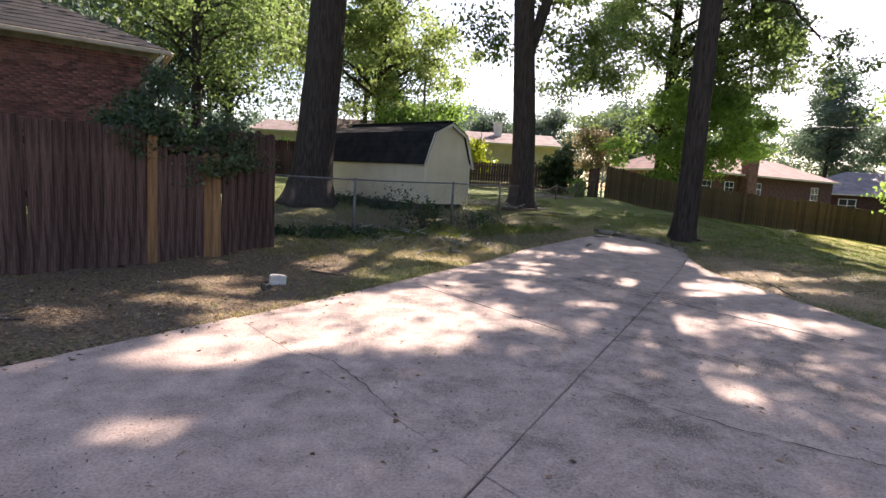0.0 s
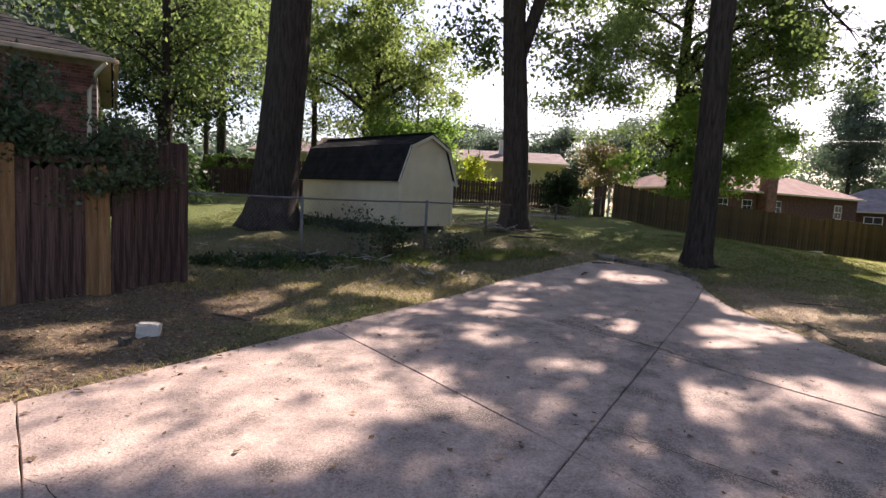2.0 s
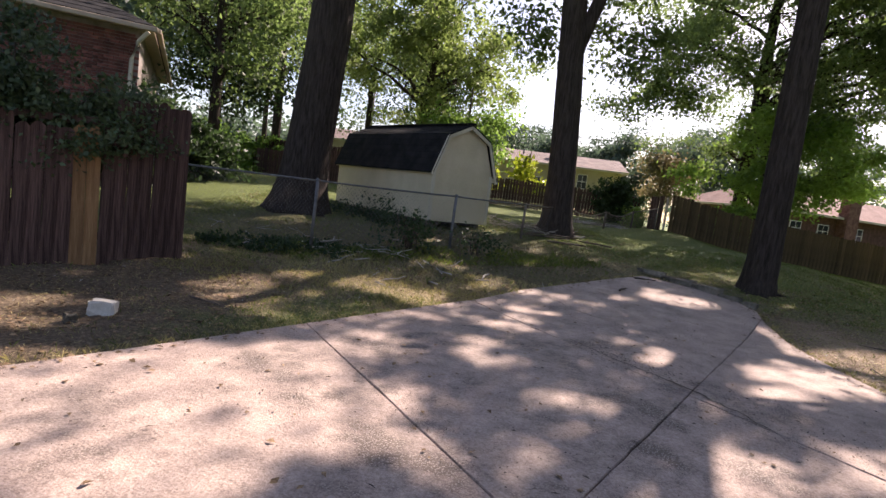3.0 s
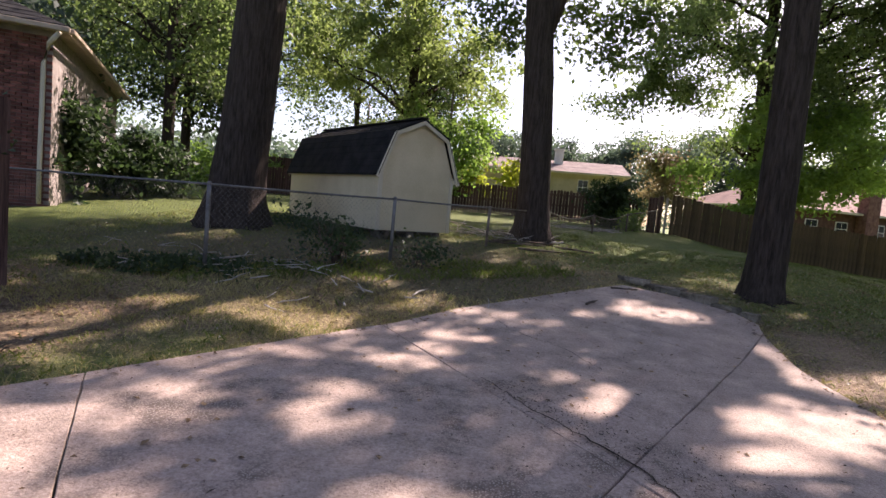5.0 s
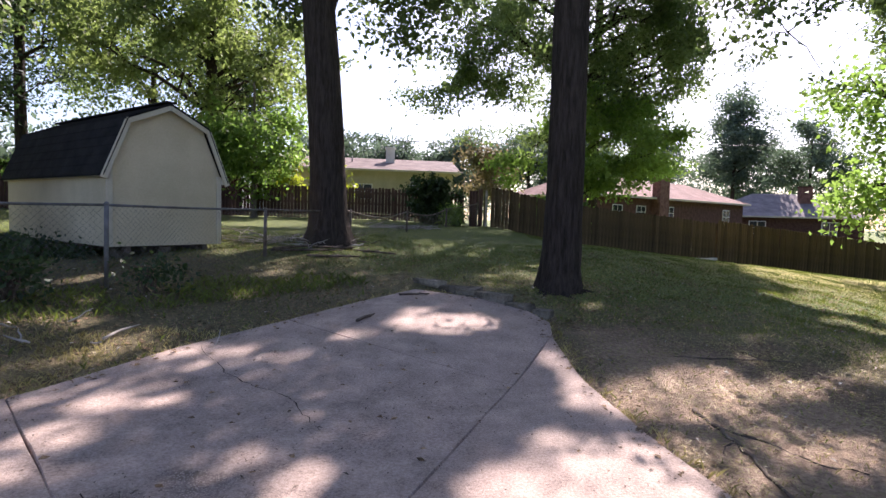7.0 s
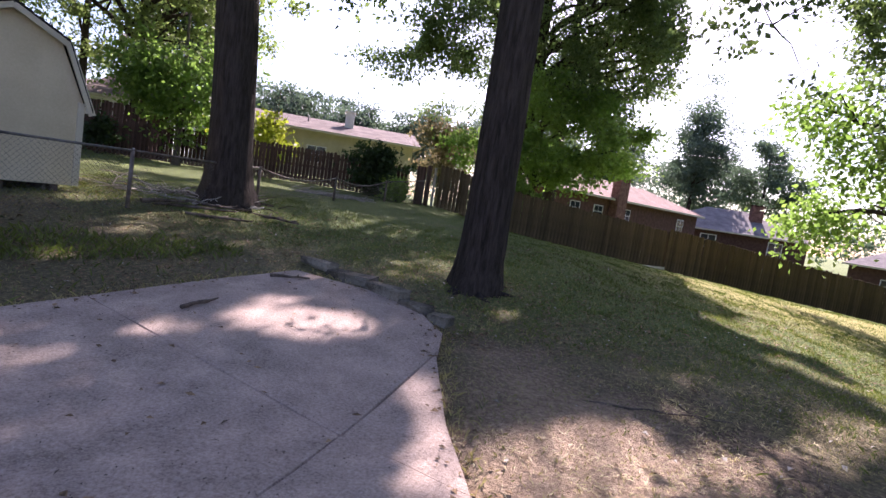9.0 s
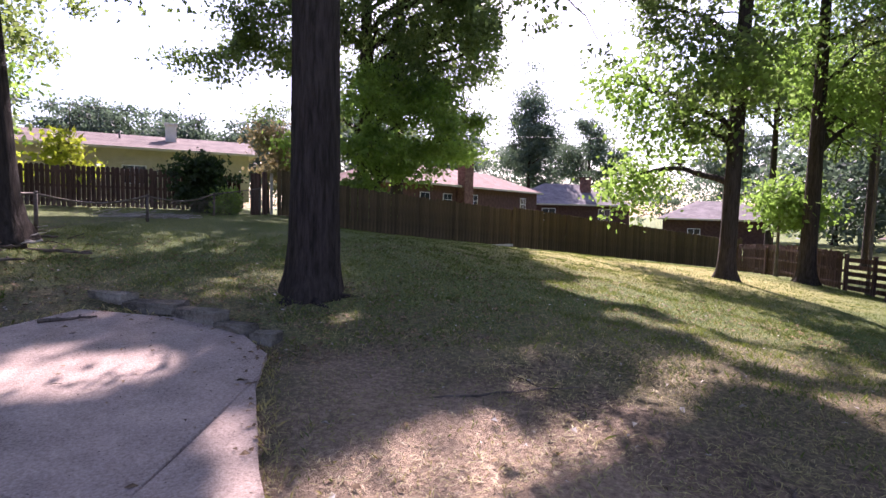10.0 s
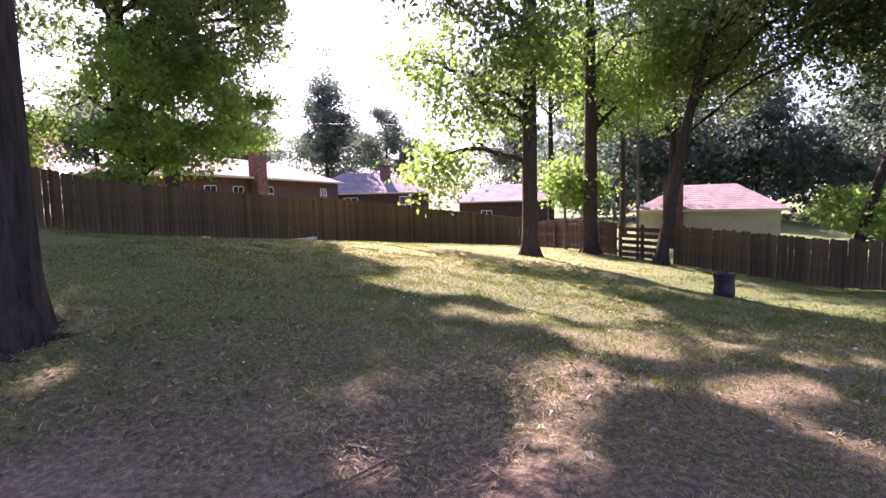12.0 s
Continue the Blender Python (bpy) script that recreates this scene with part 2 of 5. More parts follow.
STICK = surface("dead_wood", (0.05, 0.038, 0.028), (0.2, 0.155, 0.12), 6.0, 60.0, 0.95, 0.5, 0.004)
STICK_PALE = surface("bleached_wood", (0.28, 0.25, 0.21), (0.5, 0.46, 0.4), 6.0, 60.0, 0.9, 0.4, 0.004)
DARK_PLASTIC = surface("dark_charred_wood", (0.012, 0.01, 0.01), (0.04, 0.033, 0.03), 6.0, 60.0, 0.7, 0.4, 0.004)
LITTER = surface("fallen_leaves", (0.09, 0.055, 0.032), (0.33, 0.22, 0.12), 30.0, 90.0, 0.85, 0.2, 0.002, spread=0.5)
PALE_LITTER = surface("bleached_fallen_leaves", (0.3, 0.26, 0.2), (0.6, 0.55, 0.45), 30.0, 90.0, 0.8, 0.2, 0.002, spread=0.3)
BLADE = leaf_material("grass_blades", (0.06, 0.095, 0.013), (0.17, 0.2, 0.036), 0.35, 0.45)
CRACK = surface("dirt_filled_crack", (0.02, 0.015, 0.012), (0.075, 0.055, 0.04), 6.0, 60.0, 0.95, 0.5, 0.004)
STRAW = leaf_material("dry_grass_blades", (0.22, 0.18, 0.07), (0.46, 0.385, 0.17), 0.3, 0.35)
CABLE = surface("black_cable", (0.02, 0.02, 0.02), (0.04, 0.04, 0.04), 5.0, 50.0, 0.6, 0.1, 0.001)
PANE, _nt, _n, _l, _b = nodes_of("window_glass")
_b.inputs["Base Color"].default_value, _b.inputs["Roughness"].default_value = (0.03, 0.035, 0.04, 1), 0.08


# ---- helpers for meshes ----
def mesh_object(name, data, material, parent=None, label=""):
    ob = new(name, data)
    if material is not None and not data.materials:
        data.materials.append(material)
    if parent is not None:
        ob.parent = parent
    if label:
        ob["label"] = label
    return ob


def part(name, bm, material, parent=None, label="", smooth=False):
    """One bmesh as one mesh object, under its thing."""
    me = bpy.data.meshes.new(name)
    bm.to_mesh(me)
    bm.free()
    if smooth:
        me.polygons.foreach_set("use_smooth", [True] * len(me.polygons))
    return mesh_object(name, me, material, parent, label)


def from_lists(name, verts, faces, material, parent=None, label="", smooth=False):
    me = bpy.data.meshes.new(name)
    me.from_pydata([tuple(v) for v in verts], [], [tuple(f) for f in faces])
    me.update()
    if smooth:
        me.polygons.foreach_set("use_smooth", [True] * len(me.polygons))
    return mesh_object(name, me, material, parent, label)


def thing(name, x, y, z, turn=0.0, label="", category="", group="", kind=""):
    ob = new(name)
    ob.empty_display_size = 0.1
    ob.matrix_world = pose(x, y, z, 0, 0, turn)
    return tagged(ob, label, category, group, kind)


def add_box(bm, cx, cy, cz, sx, sy, sz, turn=0.0, bevel=0.0):
    m = pose(cx, cy, cz, 0, 0, turn) @ Matrix.Diagonal((sx, sy, sz, 1))
    vs = bmesh.ops.create_cube(bm, size=1.0, matrix=m)["verts"]
    if bevel:
        es = list({e for v in vs for e in v.link_edges})
        bmesh.ops.bevel(bm, geom=es, offset=bevel, segments=1, affect="EDGES")


def box(name, c, s, material, parent=None, label="", turn=0.0, bevel=0.0):
    bm = bmesh.new()
    add_box(bm, *c, *s, turn, bevel)
    return part(name, bm, material, parent, label)


def tube_lists(points, radii, sides=8, seed=0, rough=0.0, cap=True):
    """Vertices and faces of a bent, tapering tube through points."""
    rnd = random.Random(seed)
    pts = [Vector(p) for p in points]
    verts, faces = [], []
    for i, (p, r) in enumerate(zip(pts, radii)):
        d = (pts[min(i + 1, len(pts) - 1)] - pts[max(i - 1, 0)]).normalized()
        a = d.orthogonal().normalized() if abs(d.z) < 0.9 else (Vector((1, 0, 0)) - d * d.x).normalized()
        b = d.cross(a)
        for k in range(sides):
            an = 2 * math.pi * k / sides
            rr = r * (1 + rough * (rnd.random() - 0.5))
            verts.append(p + (a * math.cos(an) + b * math.sin(an)) * rr)
    for i in range(len(pts) - 1):
        for k in range(sides):
            k2 = (k + 1) % sides
            faces.append((i * sides + k, i * sides + k2, (i + 1) * sides + k2, (i + 1) * sides + k))
    if cap:
        faces.append(tuple(range(sides - 1, -1, -1)))
        n = (len(pts) - 1) * sides
        faces.append(tuple(range(n, n + sides)))
    return verts, faces


def join_lists(lists):
    verts, faces = [], []
    for v, f in lists:
        o = len(verts)
        verts += v
        faces += [tuple(i + o for i in q) for q in f]
    return verts, faces


def tube(name, points, radii, material, parent=None, label="", sides=8, rough=0.0, seed=0):
    v, f = tube_lists(points, radii, sides, seed, rough)
    return from_lists(name, v, f, material, parent, label, True)


# ---- the lie of the land ----
def step(a, b, v):
    v = min(1.0, max(0.0, (v - a) / (b - a)))
    return v * v * (3 - 2 * v)


def land(x, y):
    off = (x + 2.2) * -0.83 + (y - 5.1) * 0.56
    z = 0.18 * step(0.4, 3.2, off) * step(7.0, 10.0, y)
    z += 0.085 * min(9.0, max(0.0, y - 10.0))
    z += 0.03 * min(22.0, max(0.0, y - 19.0)) * (1 - step(4.0, 13.0, x))
    z -= 0.095 * min(24.0, max(0.0, x - 9.0))
    return z


SLAB = [(-3.6, 2.95), (-2.55, 4.5), (-1.89, 5.45), (-0.7, 7.35), (0.8, 9.75), (1.7, 11.0), (2.65, 12.0), (3.45, 12.85), (4.25, 13.6), (5.2, 13.0), (5.6, 12.45),
        (5.73, 11.8), (5.54, 11.15), (5.4, 10.1), (5.32, 8.9), (5.4, 6.0), (5.6, 3.0), (5.6, -6.0), (-7.5, -6.0), (-6.2, -0.8)]


def inside(poly, x, y):
    hit = False
    for (ax, ay), (bx, by) in zip(poly, poly[1:] + poly[:1]):
        if (ay > y) != (by > y) and x < (bx - ax) * (y - ay) / (by - ay) + ax:
            hit = not hit
    return hit


def near_edge(poly, x, y):
    best = 9e9
    for (ax, ay), (bx, by) in zip(poly, poly[1:] + poly[:1]):
        ex, ey = bx - ax, by - ay
        t = min(1, max(0, ((x - ax) * ex + (y - ay) * ey) / (ex * ex + ey * ey)))
        best = min(best, math.hypot(x - ax - t * ex, y - ay - t * ey))
    return best


def soil(x, y):
    """The height of the ground sheet: sunk beneath the slab."""
    z = land(x, y)
    if -8 < x < 6.5 and -7 < y < 15.5:
        d = near_edge(SLAB, x, y)
        if inside(SLAB, x, y):
            return z - 0.035 * step(0.0, 0.12, d) - 0.03
        z += 0.02 * step(0.0, 0.3, d) - 0.03
    return z + 0.05 * (noise.noise((x * 0.9, y * 0.9, 0.3)) + 0.5 * noise.noise((x * 3.1, y * 3.1, 1.7))) * step(0, 0.5, abs(x) + abs(y))


def make_ground():
    def axis(lo, hi, fine):
        inner = [lo + fine * i for i in range(int((hi - lo) / fine) + 1)]
        out = [60, 90, 140, 240, 450, 900]
        mid = [2, 4.5, 8, 13, 20, 30, 42]
        return [lo - o for o in reversed(out)] + [lo - o for o in reversed(mid)] + inner + [hi + o for o in mid] + [hi + o for o in out]
    xs, ys = axis(-9.0, 27.0, 0.2), axis(-2.0, 29.0, 0.2)
    verts = [(x, y, soil(x, y)) for y in ys for x in xs]
    w = len(xs)
    faces = [(j * w + i, j * w + i + 1, (j + 1) * w + i + 1, (j + 1) * w + i) for j in range(len(ys) - 1) for i in range(w - 1)]
    g = from_lists("ground", verts, faces, LAWN, None, "", True)
    tagged(g, "uneven lawn of thin green grass, straw and bare earth", "ground", kind="structure")


make_ground()


def clip(poly, px, py, nx, ny, off=0.0):
    """The part of a polygon that lies on the side (nx, ny) of a line."""
    out = []
    side = lambda q: (q[0] - px) * nx + (q[1] - py) * ny - off
    for a, b in zip(poly, poly[1:] + poly[:1]):
        sa, sb = side(a), side(b)
        if sa >= 0:
            out.append(a)
        if (sa >= 0) != (sb >= 0):
            t = sa / (sa - sb)
            out.append((a[0] + t * (b[0] - a[0]), a[1] + t * (b[1] - a[1])))
    return out


def cut(polys, ax, ay, bx, by, gap=0.003):
    nx, ny = -(by - ay), bx - ax
    n = math.hypot(nx, ny)
    nx, ny = nx / n, ny / n
    res = []
    for p in polys:
        for s in (1, -1):
            q = clip(p, ax, ay, nx * s, ny * s, gap)
            if len(q) > 2:
                res.append(q)
    return res


def make_slab():
    root = thing("driveway", 0, 0, 0, label="cracked pinkish-grey concrete driveway slab with open joints", category="driveway", kind="structure")
    halves = cut([SLAB], 0.39, 2.79, 4.67, 9.82, 0.0045)
    panels = []
    for h in halves:
        ps = [h]
        for a in ((-1.9, 4.5, -0.65, 3.0), (-0.76, 7.54, 1.6, 4.45), (0.82, 9.95, 3.0, 7.0), (2.9, 11.65, 5.36, 9.3), (-4.6, 1.6, -2.2, -0.9)):
            ps = cut(ps, *a)
        panels += ps
    for p in panels:
        # sides broken into short, slightly chipped lengths
        rnd = random.Random(len(p) * 7 + int(p[0][0] * 10))
        ring = []
        for (ax, ay), (bx, by) in zip(p, p[1:] + p[:1]):
            n = max(1, int(math.hypot(bx - ax, by - ay) / 0.18))
            for i in range(n):
                t = i / n
                j = 0.005 if i else 0.0
                ring.append((ax + t * (bx - ax) + rnd.uniform(-j, j), ay + t * (by - ay) + rnd.uniform(-j, j)))
        cx, cy = sum(q[0] for q in ring) / len(ring), sum(q[1] for q in ring) / len(ring)
        bm = bmesh.new()
        inner = []
        for q in ring:
            d = max(0.05, math.hypot(q[0] - cx, q[1] - cy))
            k = 1 - 0.007 / d
            inner.append((cx + (q[0] - cx) * k, cy + (q[1] - cy) * k))
        dz = rnd.uniform(-0.006, 0.006)
        top = [bm.verts.new((x, y, dz + 0.012)) for x, y in inner]
        rim = [bm.verts.new((x, y, dz + 0.003)) for x, y in ring]
        low = [bm.verts.new((x, y, -0.11)) for x, y in ring]
        f = bm.faces.new(top)
        for i in range(len(ring)):
            j = (i + 1) % len(ring)
            bm.faces.new((rim[i], rim[j], top[j], top[i]))
            bm.faces.new((low[i], low[j], rim[j], rim[i]))
        bmesh.ops.recalc_face_normals(bm, faces=bm.faces)
        for k in range(8):
            bmesh.ops.bisect_plane(bm, geom=bm.verts[:] + bm.edges[:] + bm.faces[:], plane_co=(0, 9.9 + 0.5 * k, 0), plane_no=(0, 1, 0))
        for q in bm.verts:
            q.co.z += land(q.co.x, q.co.y)
        bmesh.ops.triangulate(bm, faces=[q for q in bm.faces if len(q.verts) > 4])
        part("concrete_panel", bm, CONCRETE, root)


make_slab()

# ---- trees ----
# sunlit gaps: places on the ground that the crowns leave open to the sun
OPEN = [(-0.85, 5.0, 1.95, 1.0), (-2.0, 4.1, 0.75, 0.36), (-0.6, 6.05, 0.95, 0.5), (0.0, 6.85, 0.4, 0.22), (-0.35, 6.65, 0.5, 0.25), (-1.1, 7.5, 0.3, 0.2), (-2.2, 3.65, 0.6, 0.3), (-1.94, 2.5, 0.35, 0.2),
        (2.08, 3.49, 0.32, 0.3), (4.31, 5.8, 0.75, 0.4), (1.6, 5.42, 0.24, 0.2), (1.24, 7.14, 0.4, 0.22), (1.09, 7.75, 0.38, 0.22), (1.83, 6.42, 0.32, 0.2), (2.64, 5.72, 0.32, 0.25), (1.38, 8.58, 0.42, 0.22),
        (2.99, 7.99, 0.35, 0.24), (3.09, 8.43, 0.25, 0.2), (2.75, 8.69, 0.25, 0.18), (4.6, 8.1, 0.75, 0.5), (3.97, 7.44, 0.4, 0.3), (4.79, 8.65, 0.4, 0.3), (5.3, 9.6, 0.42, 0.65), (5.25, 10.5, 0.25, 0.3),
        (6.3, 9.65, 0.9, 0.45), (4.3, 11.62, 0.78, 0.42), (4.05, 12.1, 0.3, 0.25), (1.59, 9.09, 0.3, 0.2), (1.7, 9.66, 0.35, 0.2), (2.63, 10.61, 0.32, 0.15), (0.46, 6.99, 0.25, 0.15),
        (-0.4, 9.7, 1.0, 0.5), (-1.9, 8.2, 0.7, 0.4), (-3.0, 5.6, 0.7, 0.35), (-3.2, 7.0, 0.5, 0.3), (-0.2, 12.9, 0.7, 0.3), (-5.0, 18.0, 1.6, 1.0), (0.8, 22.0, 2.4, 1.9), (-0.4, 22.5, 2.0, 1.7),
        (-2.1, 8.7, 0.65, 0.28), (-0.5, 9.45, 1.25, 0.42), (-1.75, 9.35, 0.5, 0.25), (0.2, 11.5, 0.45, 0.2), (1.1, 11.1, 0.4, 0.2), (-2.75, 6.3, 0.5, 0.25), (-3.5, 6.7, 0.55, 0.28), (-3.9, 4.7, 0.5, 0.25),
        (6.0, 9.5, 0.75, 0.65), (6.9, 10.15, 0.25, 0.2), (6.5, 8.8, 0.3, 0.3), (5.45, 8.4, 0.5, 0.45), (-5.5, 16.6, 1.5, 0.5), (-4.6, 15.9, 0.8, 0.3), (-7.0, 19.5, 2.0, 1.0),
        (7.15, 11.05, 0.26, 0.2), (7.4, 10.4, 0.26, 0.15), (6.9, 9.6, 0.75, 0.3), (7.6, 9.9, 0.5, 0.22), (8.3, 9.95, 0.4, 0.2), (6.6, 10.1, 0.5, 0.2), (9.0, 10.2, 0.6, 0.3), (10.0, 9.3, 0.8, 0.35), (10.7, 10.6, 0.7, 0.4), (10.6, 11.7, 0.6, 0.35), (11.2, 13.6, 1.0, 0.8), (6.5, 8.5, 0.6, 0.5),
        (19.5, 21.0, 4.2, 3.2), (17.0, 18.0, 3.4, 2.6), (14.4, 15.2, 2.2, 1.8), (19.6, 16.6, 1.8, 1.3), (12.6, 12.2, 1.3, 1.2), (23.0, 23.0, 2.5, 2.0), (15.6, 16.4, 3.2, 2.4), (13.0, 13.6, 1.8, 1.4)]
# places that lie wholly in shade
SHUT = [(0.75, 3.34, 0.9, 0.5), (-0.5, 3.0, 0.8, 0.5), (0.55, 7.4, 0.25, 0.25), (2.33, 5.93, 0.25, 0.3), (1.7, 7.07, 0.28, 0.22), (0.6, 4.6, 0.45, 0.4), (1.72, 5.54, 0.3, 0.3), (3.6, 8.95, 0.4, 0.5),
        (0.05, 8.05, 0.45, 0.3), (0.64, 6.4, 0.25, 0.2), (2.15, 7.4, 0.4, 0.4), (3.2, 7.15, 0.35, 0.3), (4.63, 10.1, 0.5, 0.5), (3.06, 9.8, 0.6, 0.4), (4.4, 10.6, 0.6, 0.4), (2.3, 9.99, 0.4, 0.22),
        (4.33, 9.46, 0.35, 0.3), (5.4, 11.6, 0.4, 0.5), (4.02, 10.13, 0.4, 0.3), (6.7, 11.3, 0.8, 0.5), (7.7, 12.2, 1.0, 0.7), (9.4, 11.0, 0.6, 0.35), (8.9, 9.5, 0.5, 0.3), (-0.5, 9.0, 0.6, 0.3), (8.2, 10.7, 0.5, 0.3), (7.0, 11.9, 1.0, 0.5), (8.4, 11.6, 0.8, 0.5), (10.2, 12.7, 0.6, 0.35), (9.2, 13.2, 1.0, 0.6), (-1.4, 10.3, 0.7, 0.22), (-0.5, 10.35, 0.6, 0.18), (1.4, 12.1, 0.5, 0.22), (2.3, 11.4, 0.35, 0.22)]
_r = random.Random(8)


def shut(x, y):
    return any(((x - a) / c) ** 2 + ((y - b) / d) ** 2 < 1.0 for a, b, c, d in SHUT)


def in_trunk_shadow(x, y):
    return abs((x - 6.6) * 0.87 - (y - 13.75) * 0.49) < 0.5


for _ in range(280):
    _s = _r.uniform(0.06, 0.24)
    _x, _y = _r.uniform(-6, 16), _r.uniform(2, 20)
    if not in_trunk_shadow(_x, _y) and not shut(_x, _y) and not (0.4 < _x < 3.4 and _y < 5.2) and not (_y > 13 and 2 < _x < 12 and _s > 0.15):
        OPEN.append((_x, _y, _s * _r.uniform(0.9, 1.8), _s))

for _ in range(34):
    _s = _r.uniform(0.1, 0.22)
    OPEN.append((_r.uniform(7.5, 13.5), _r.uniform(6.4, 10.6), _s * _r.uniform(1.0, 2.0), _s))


def leaf_cloud(blobs, size, seed, open_sun=True, droop=0.3, grain=0.42, clump=42):
    """Leaves in clumps in ellipsoids (x, y, z, rx, ry, rz, leaves): corners and faces as arrays."""
    rng = np.random.default_rng(seed)
    allp = []
    for x, y, z, rx, ry, rz, n in blobs:
        k = max(3, int(n / clump))
        d = rng.normal(size=(k, 3))
        d /= np.linalg.norm(d, axis=1, keepdims=True)
        c = d * (rng.random((k, 1)) ** 0.5) * np.where(rng.random((k, 1)) < 0.22, 1.4, 0.95)
        own = rng.integers(0, k, n)
        sp = grain * (0.6 + 0.8 * rng.random(k))[own][:, None]
        loc = c[own] * [rx, ry, rz] + rng.normal(size=(n, 3)) * sp * [1.0, 1.0, 0.55]
        allp.append(loc + [x, y, z])
    p = np.concatenate(allp)
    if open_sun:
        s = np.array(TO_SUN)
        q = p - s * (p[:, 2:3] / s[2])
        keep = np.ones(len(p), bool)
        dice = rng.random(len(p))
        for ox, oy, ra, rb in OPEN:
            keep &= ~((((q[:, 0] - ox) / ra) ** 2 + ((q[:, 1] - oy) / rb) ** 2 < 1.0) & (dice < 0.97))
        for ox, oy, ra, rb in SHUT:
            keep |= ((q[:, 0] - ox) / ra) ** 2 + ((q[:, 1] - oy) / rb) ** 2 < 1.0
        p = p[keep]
    n = len(p)
    a = rng.normal(size=(n, 3))
    a[:, 2] -= droop
    a /= np.linalg.norm(a, axis=1, keepdims=True)
    b = np.cross(a, rng.normal(size=(n, 3)))
    b /= np.linalg.norm(b, axis=1, keepdims=True)
    c = np.cross(a, b)
    ln = (size * (0.7 + 0.6 * rng.random(n)))[:, None]
    w = ln * 0.29
    bend = c * ln * 0.12
    verts = np.stack([p, p + a * ln * 0.45 + b * w - bend, p + a * ln, p + a * ln * 0.45 - b * w - bend], 1).reshape(-1, 3)
    return verts


def leaf_mesh(name, verts, material, parent, label=""):
    n = len(verts) // 4
    me = bpy.data.meshes.new(name)
    me.vertices.add(n * 4)
    me.vertices.foreach_set("co", verts.astype(np.float32).ravel())
    me.loops.add(n * 4)
    me.loops.foreach_set("vertex_index", np.arange(n * 4, dtype=np.int32))
    me.polygons.add(n)
    me.polygons.foreach_set("loop_start", np.arange(0, n * 4, 4, dtype=np.int32))
    me.polygons.foreach_set("loop_total", np.full(n, 4, np.int32))
    me.update()
    me.validate()
    return mesh_object(name, me, material, parent, label)


def limb_path(rnd, a, b, sag=0.0, n=5, wob=0.25):
    a, b = Vector(a), Vector(b)
    pts = []
    for i in range(n + 1):
        t = i / n
        p = a.lerp(b, t)
        w = wob * math.sin(math.pi * t)
        pts.append(p + Vector((rnd.uniform(-w, w), rnd.uniform(-w, w), rnd.uniform(-w, w) * 0.5 + sag * math.sin(math.pi * t))))
    return pts


def tree(label, x, y, height, radius, blobs, leaf, size=0.16, bark=None, flare=1.9, lean=(0.0, 0.0), seed=1, limbs=7, first=0.45, open_sun=True,
         grain=0.42, knots=(), category="tree", group="", sides=18, reach=0.8, stout=0.5, clump=42):
    """A tree: flared, tapering trunk, limbs that reach into the crown, twigs and a crown of leaves in clumps."""
    rnd = random.Random(seed)
    bark = bark or BARK
    z0 = land(x, y) - 0.12
    root = thing("tree", x, y, z0, label=label, category=category, group=group)
    pts, rad = [], []
    n = 22
    for i in range(n + 1):
        t = i / n
        h = height * t ** 1.6
        r = radius * ((1 - 0.72 * (h / height) ** 1.5) + (flare - 1) * math.exp(-h / (0.85 * radius + 0.08)))
        pts.append((lean[0] * (h / height) ** 1.2 + 0.05 * radius * math.sin(h * 0.9 + seed), lean[1] * (h / height) ** 1.2 + 0.05 * radius * math.cos(h * 0.7 + seed), h))
        rad.append(r)
    v, f = tube_lists(pts, rad, sides, seed, 0.05)
    # root buttresses
    for i, q in enumerate(v):
        h = q.z
        if h < 1.3 * radius + 0.3:
            an = math.atan2(q.y, q.x)
            k = 1 + 0.22 * math.exp(-h / (0.8 * radius + 0.05)) * math.sin(an * 5 + seed) * (flare > 1.3)
            q.x, q.y = q.x * k, q.y * k
    from_lists("trunk", v, f, bark, root, "", True)
    for kx, ky, kz, kr in knots:
        bm = bmesh.new()
        bmesh.ops.create_icosphere(bm, subdivisions=2, radius=1.0, matrix=Matrix.Translation((kx, ky, kz)) @ Matrix.Diagonal((kr, kr, kr * 1.4, 1)))
        part("burl", bm, bark, root, "", True)
    # limbs run to the blobs
    for i, (bx, by, bz, rx, ry, rz, m) in enumerate(blobs[:limbs]):
        h = max(height * first * 0.8, min(height * 0.93, (bz - z0) - 0.55 * math.hypot(bx - x, by - y)))
        k = (h / height)
        r0 = radius * (1 - 0.72 * k) * stout
        a = (lean[0] * k ** 1.2, lean[1] * k ** 1.2, h)
        b = (bx - x, by - y, bz - z0)
        path = limb_path(rnd, a, b, 0.3, 6, 0.06 * (Vector(b) - Vector(a)).length)
        lists = [tube_lists(path, [r0 * (1 - 0.8 * j / 6) + 0.008 for j in range(7)], 7, i)]
        for _ in range(7):
            j = rnd.randint(2, 6)
            e = Vector(path[j]) + Vector((rnd.uniform(-rx, rx), rnd.uniform(-ry, ry), rnd.uniform(-rz, rz))) * reach
            tw = limb_path(rnd, path[j], e, 0.1, 4, 0.15)
            rr = r0 * (1 - 0.8 * j / 6) * 0.45 + 0.006
            lists.append(tube_lists(tw, [rr * (1 - 0.8 * q / 4) + 0.004 for q in range(5)], 5, i))
        lv, lf = join_lists(lists)
        from_lists("limb", lv, lf, bark, root, "", True)
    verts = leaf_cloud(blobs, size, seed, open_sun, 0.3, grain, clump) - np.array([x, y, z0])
    leaf_mesh("crown", verts, leaf, root)
    return root


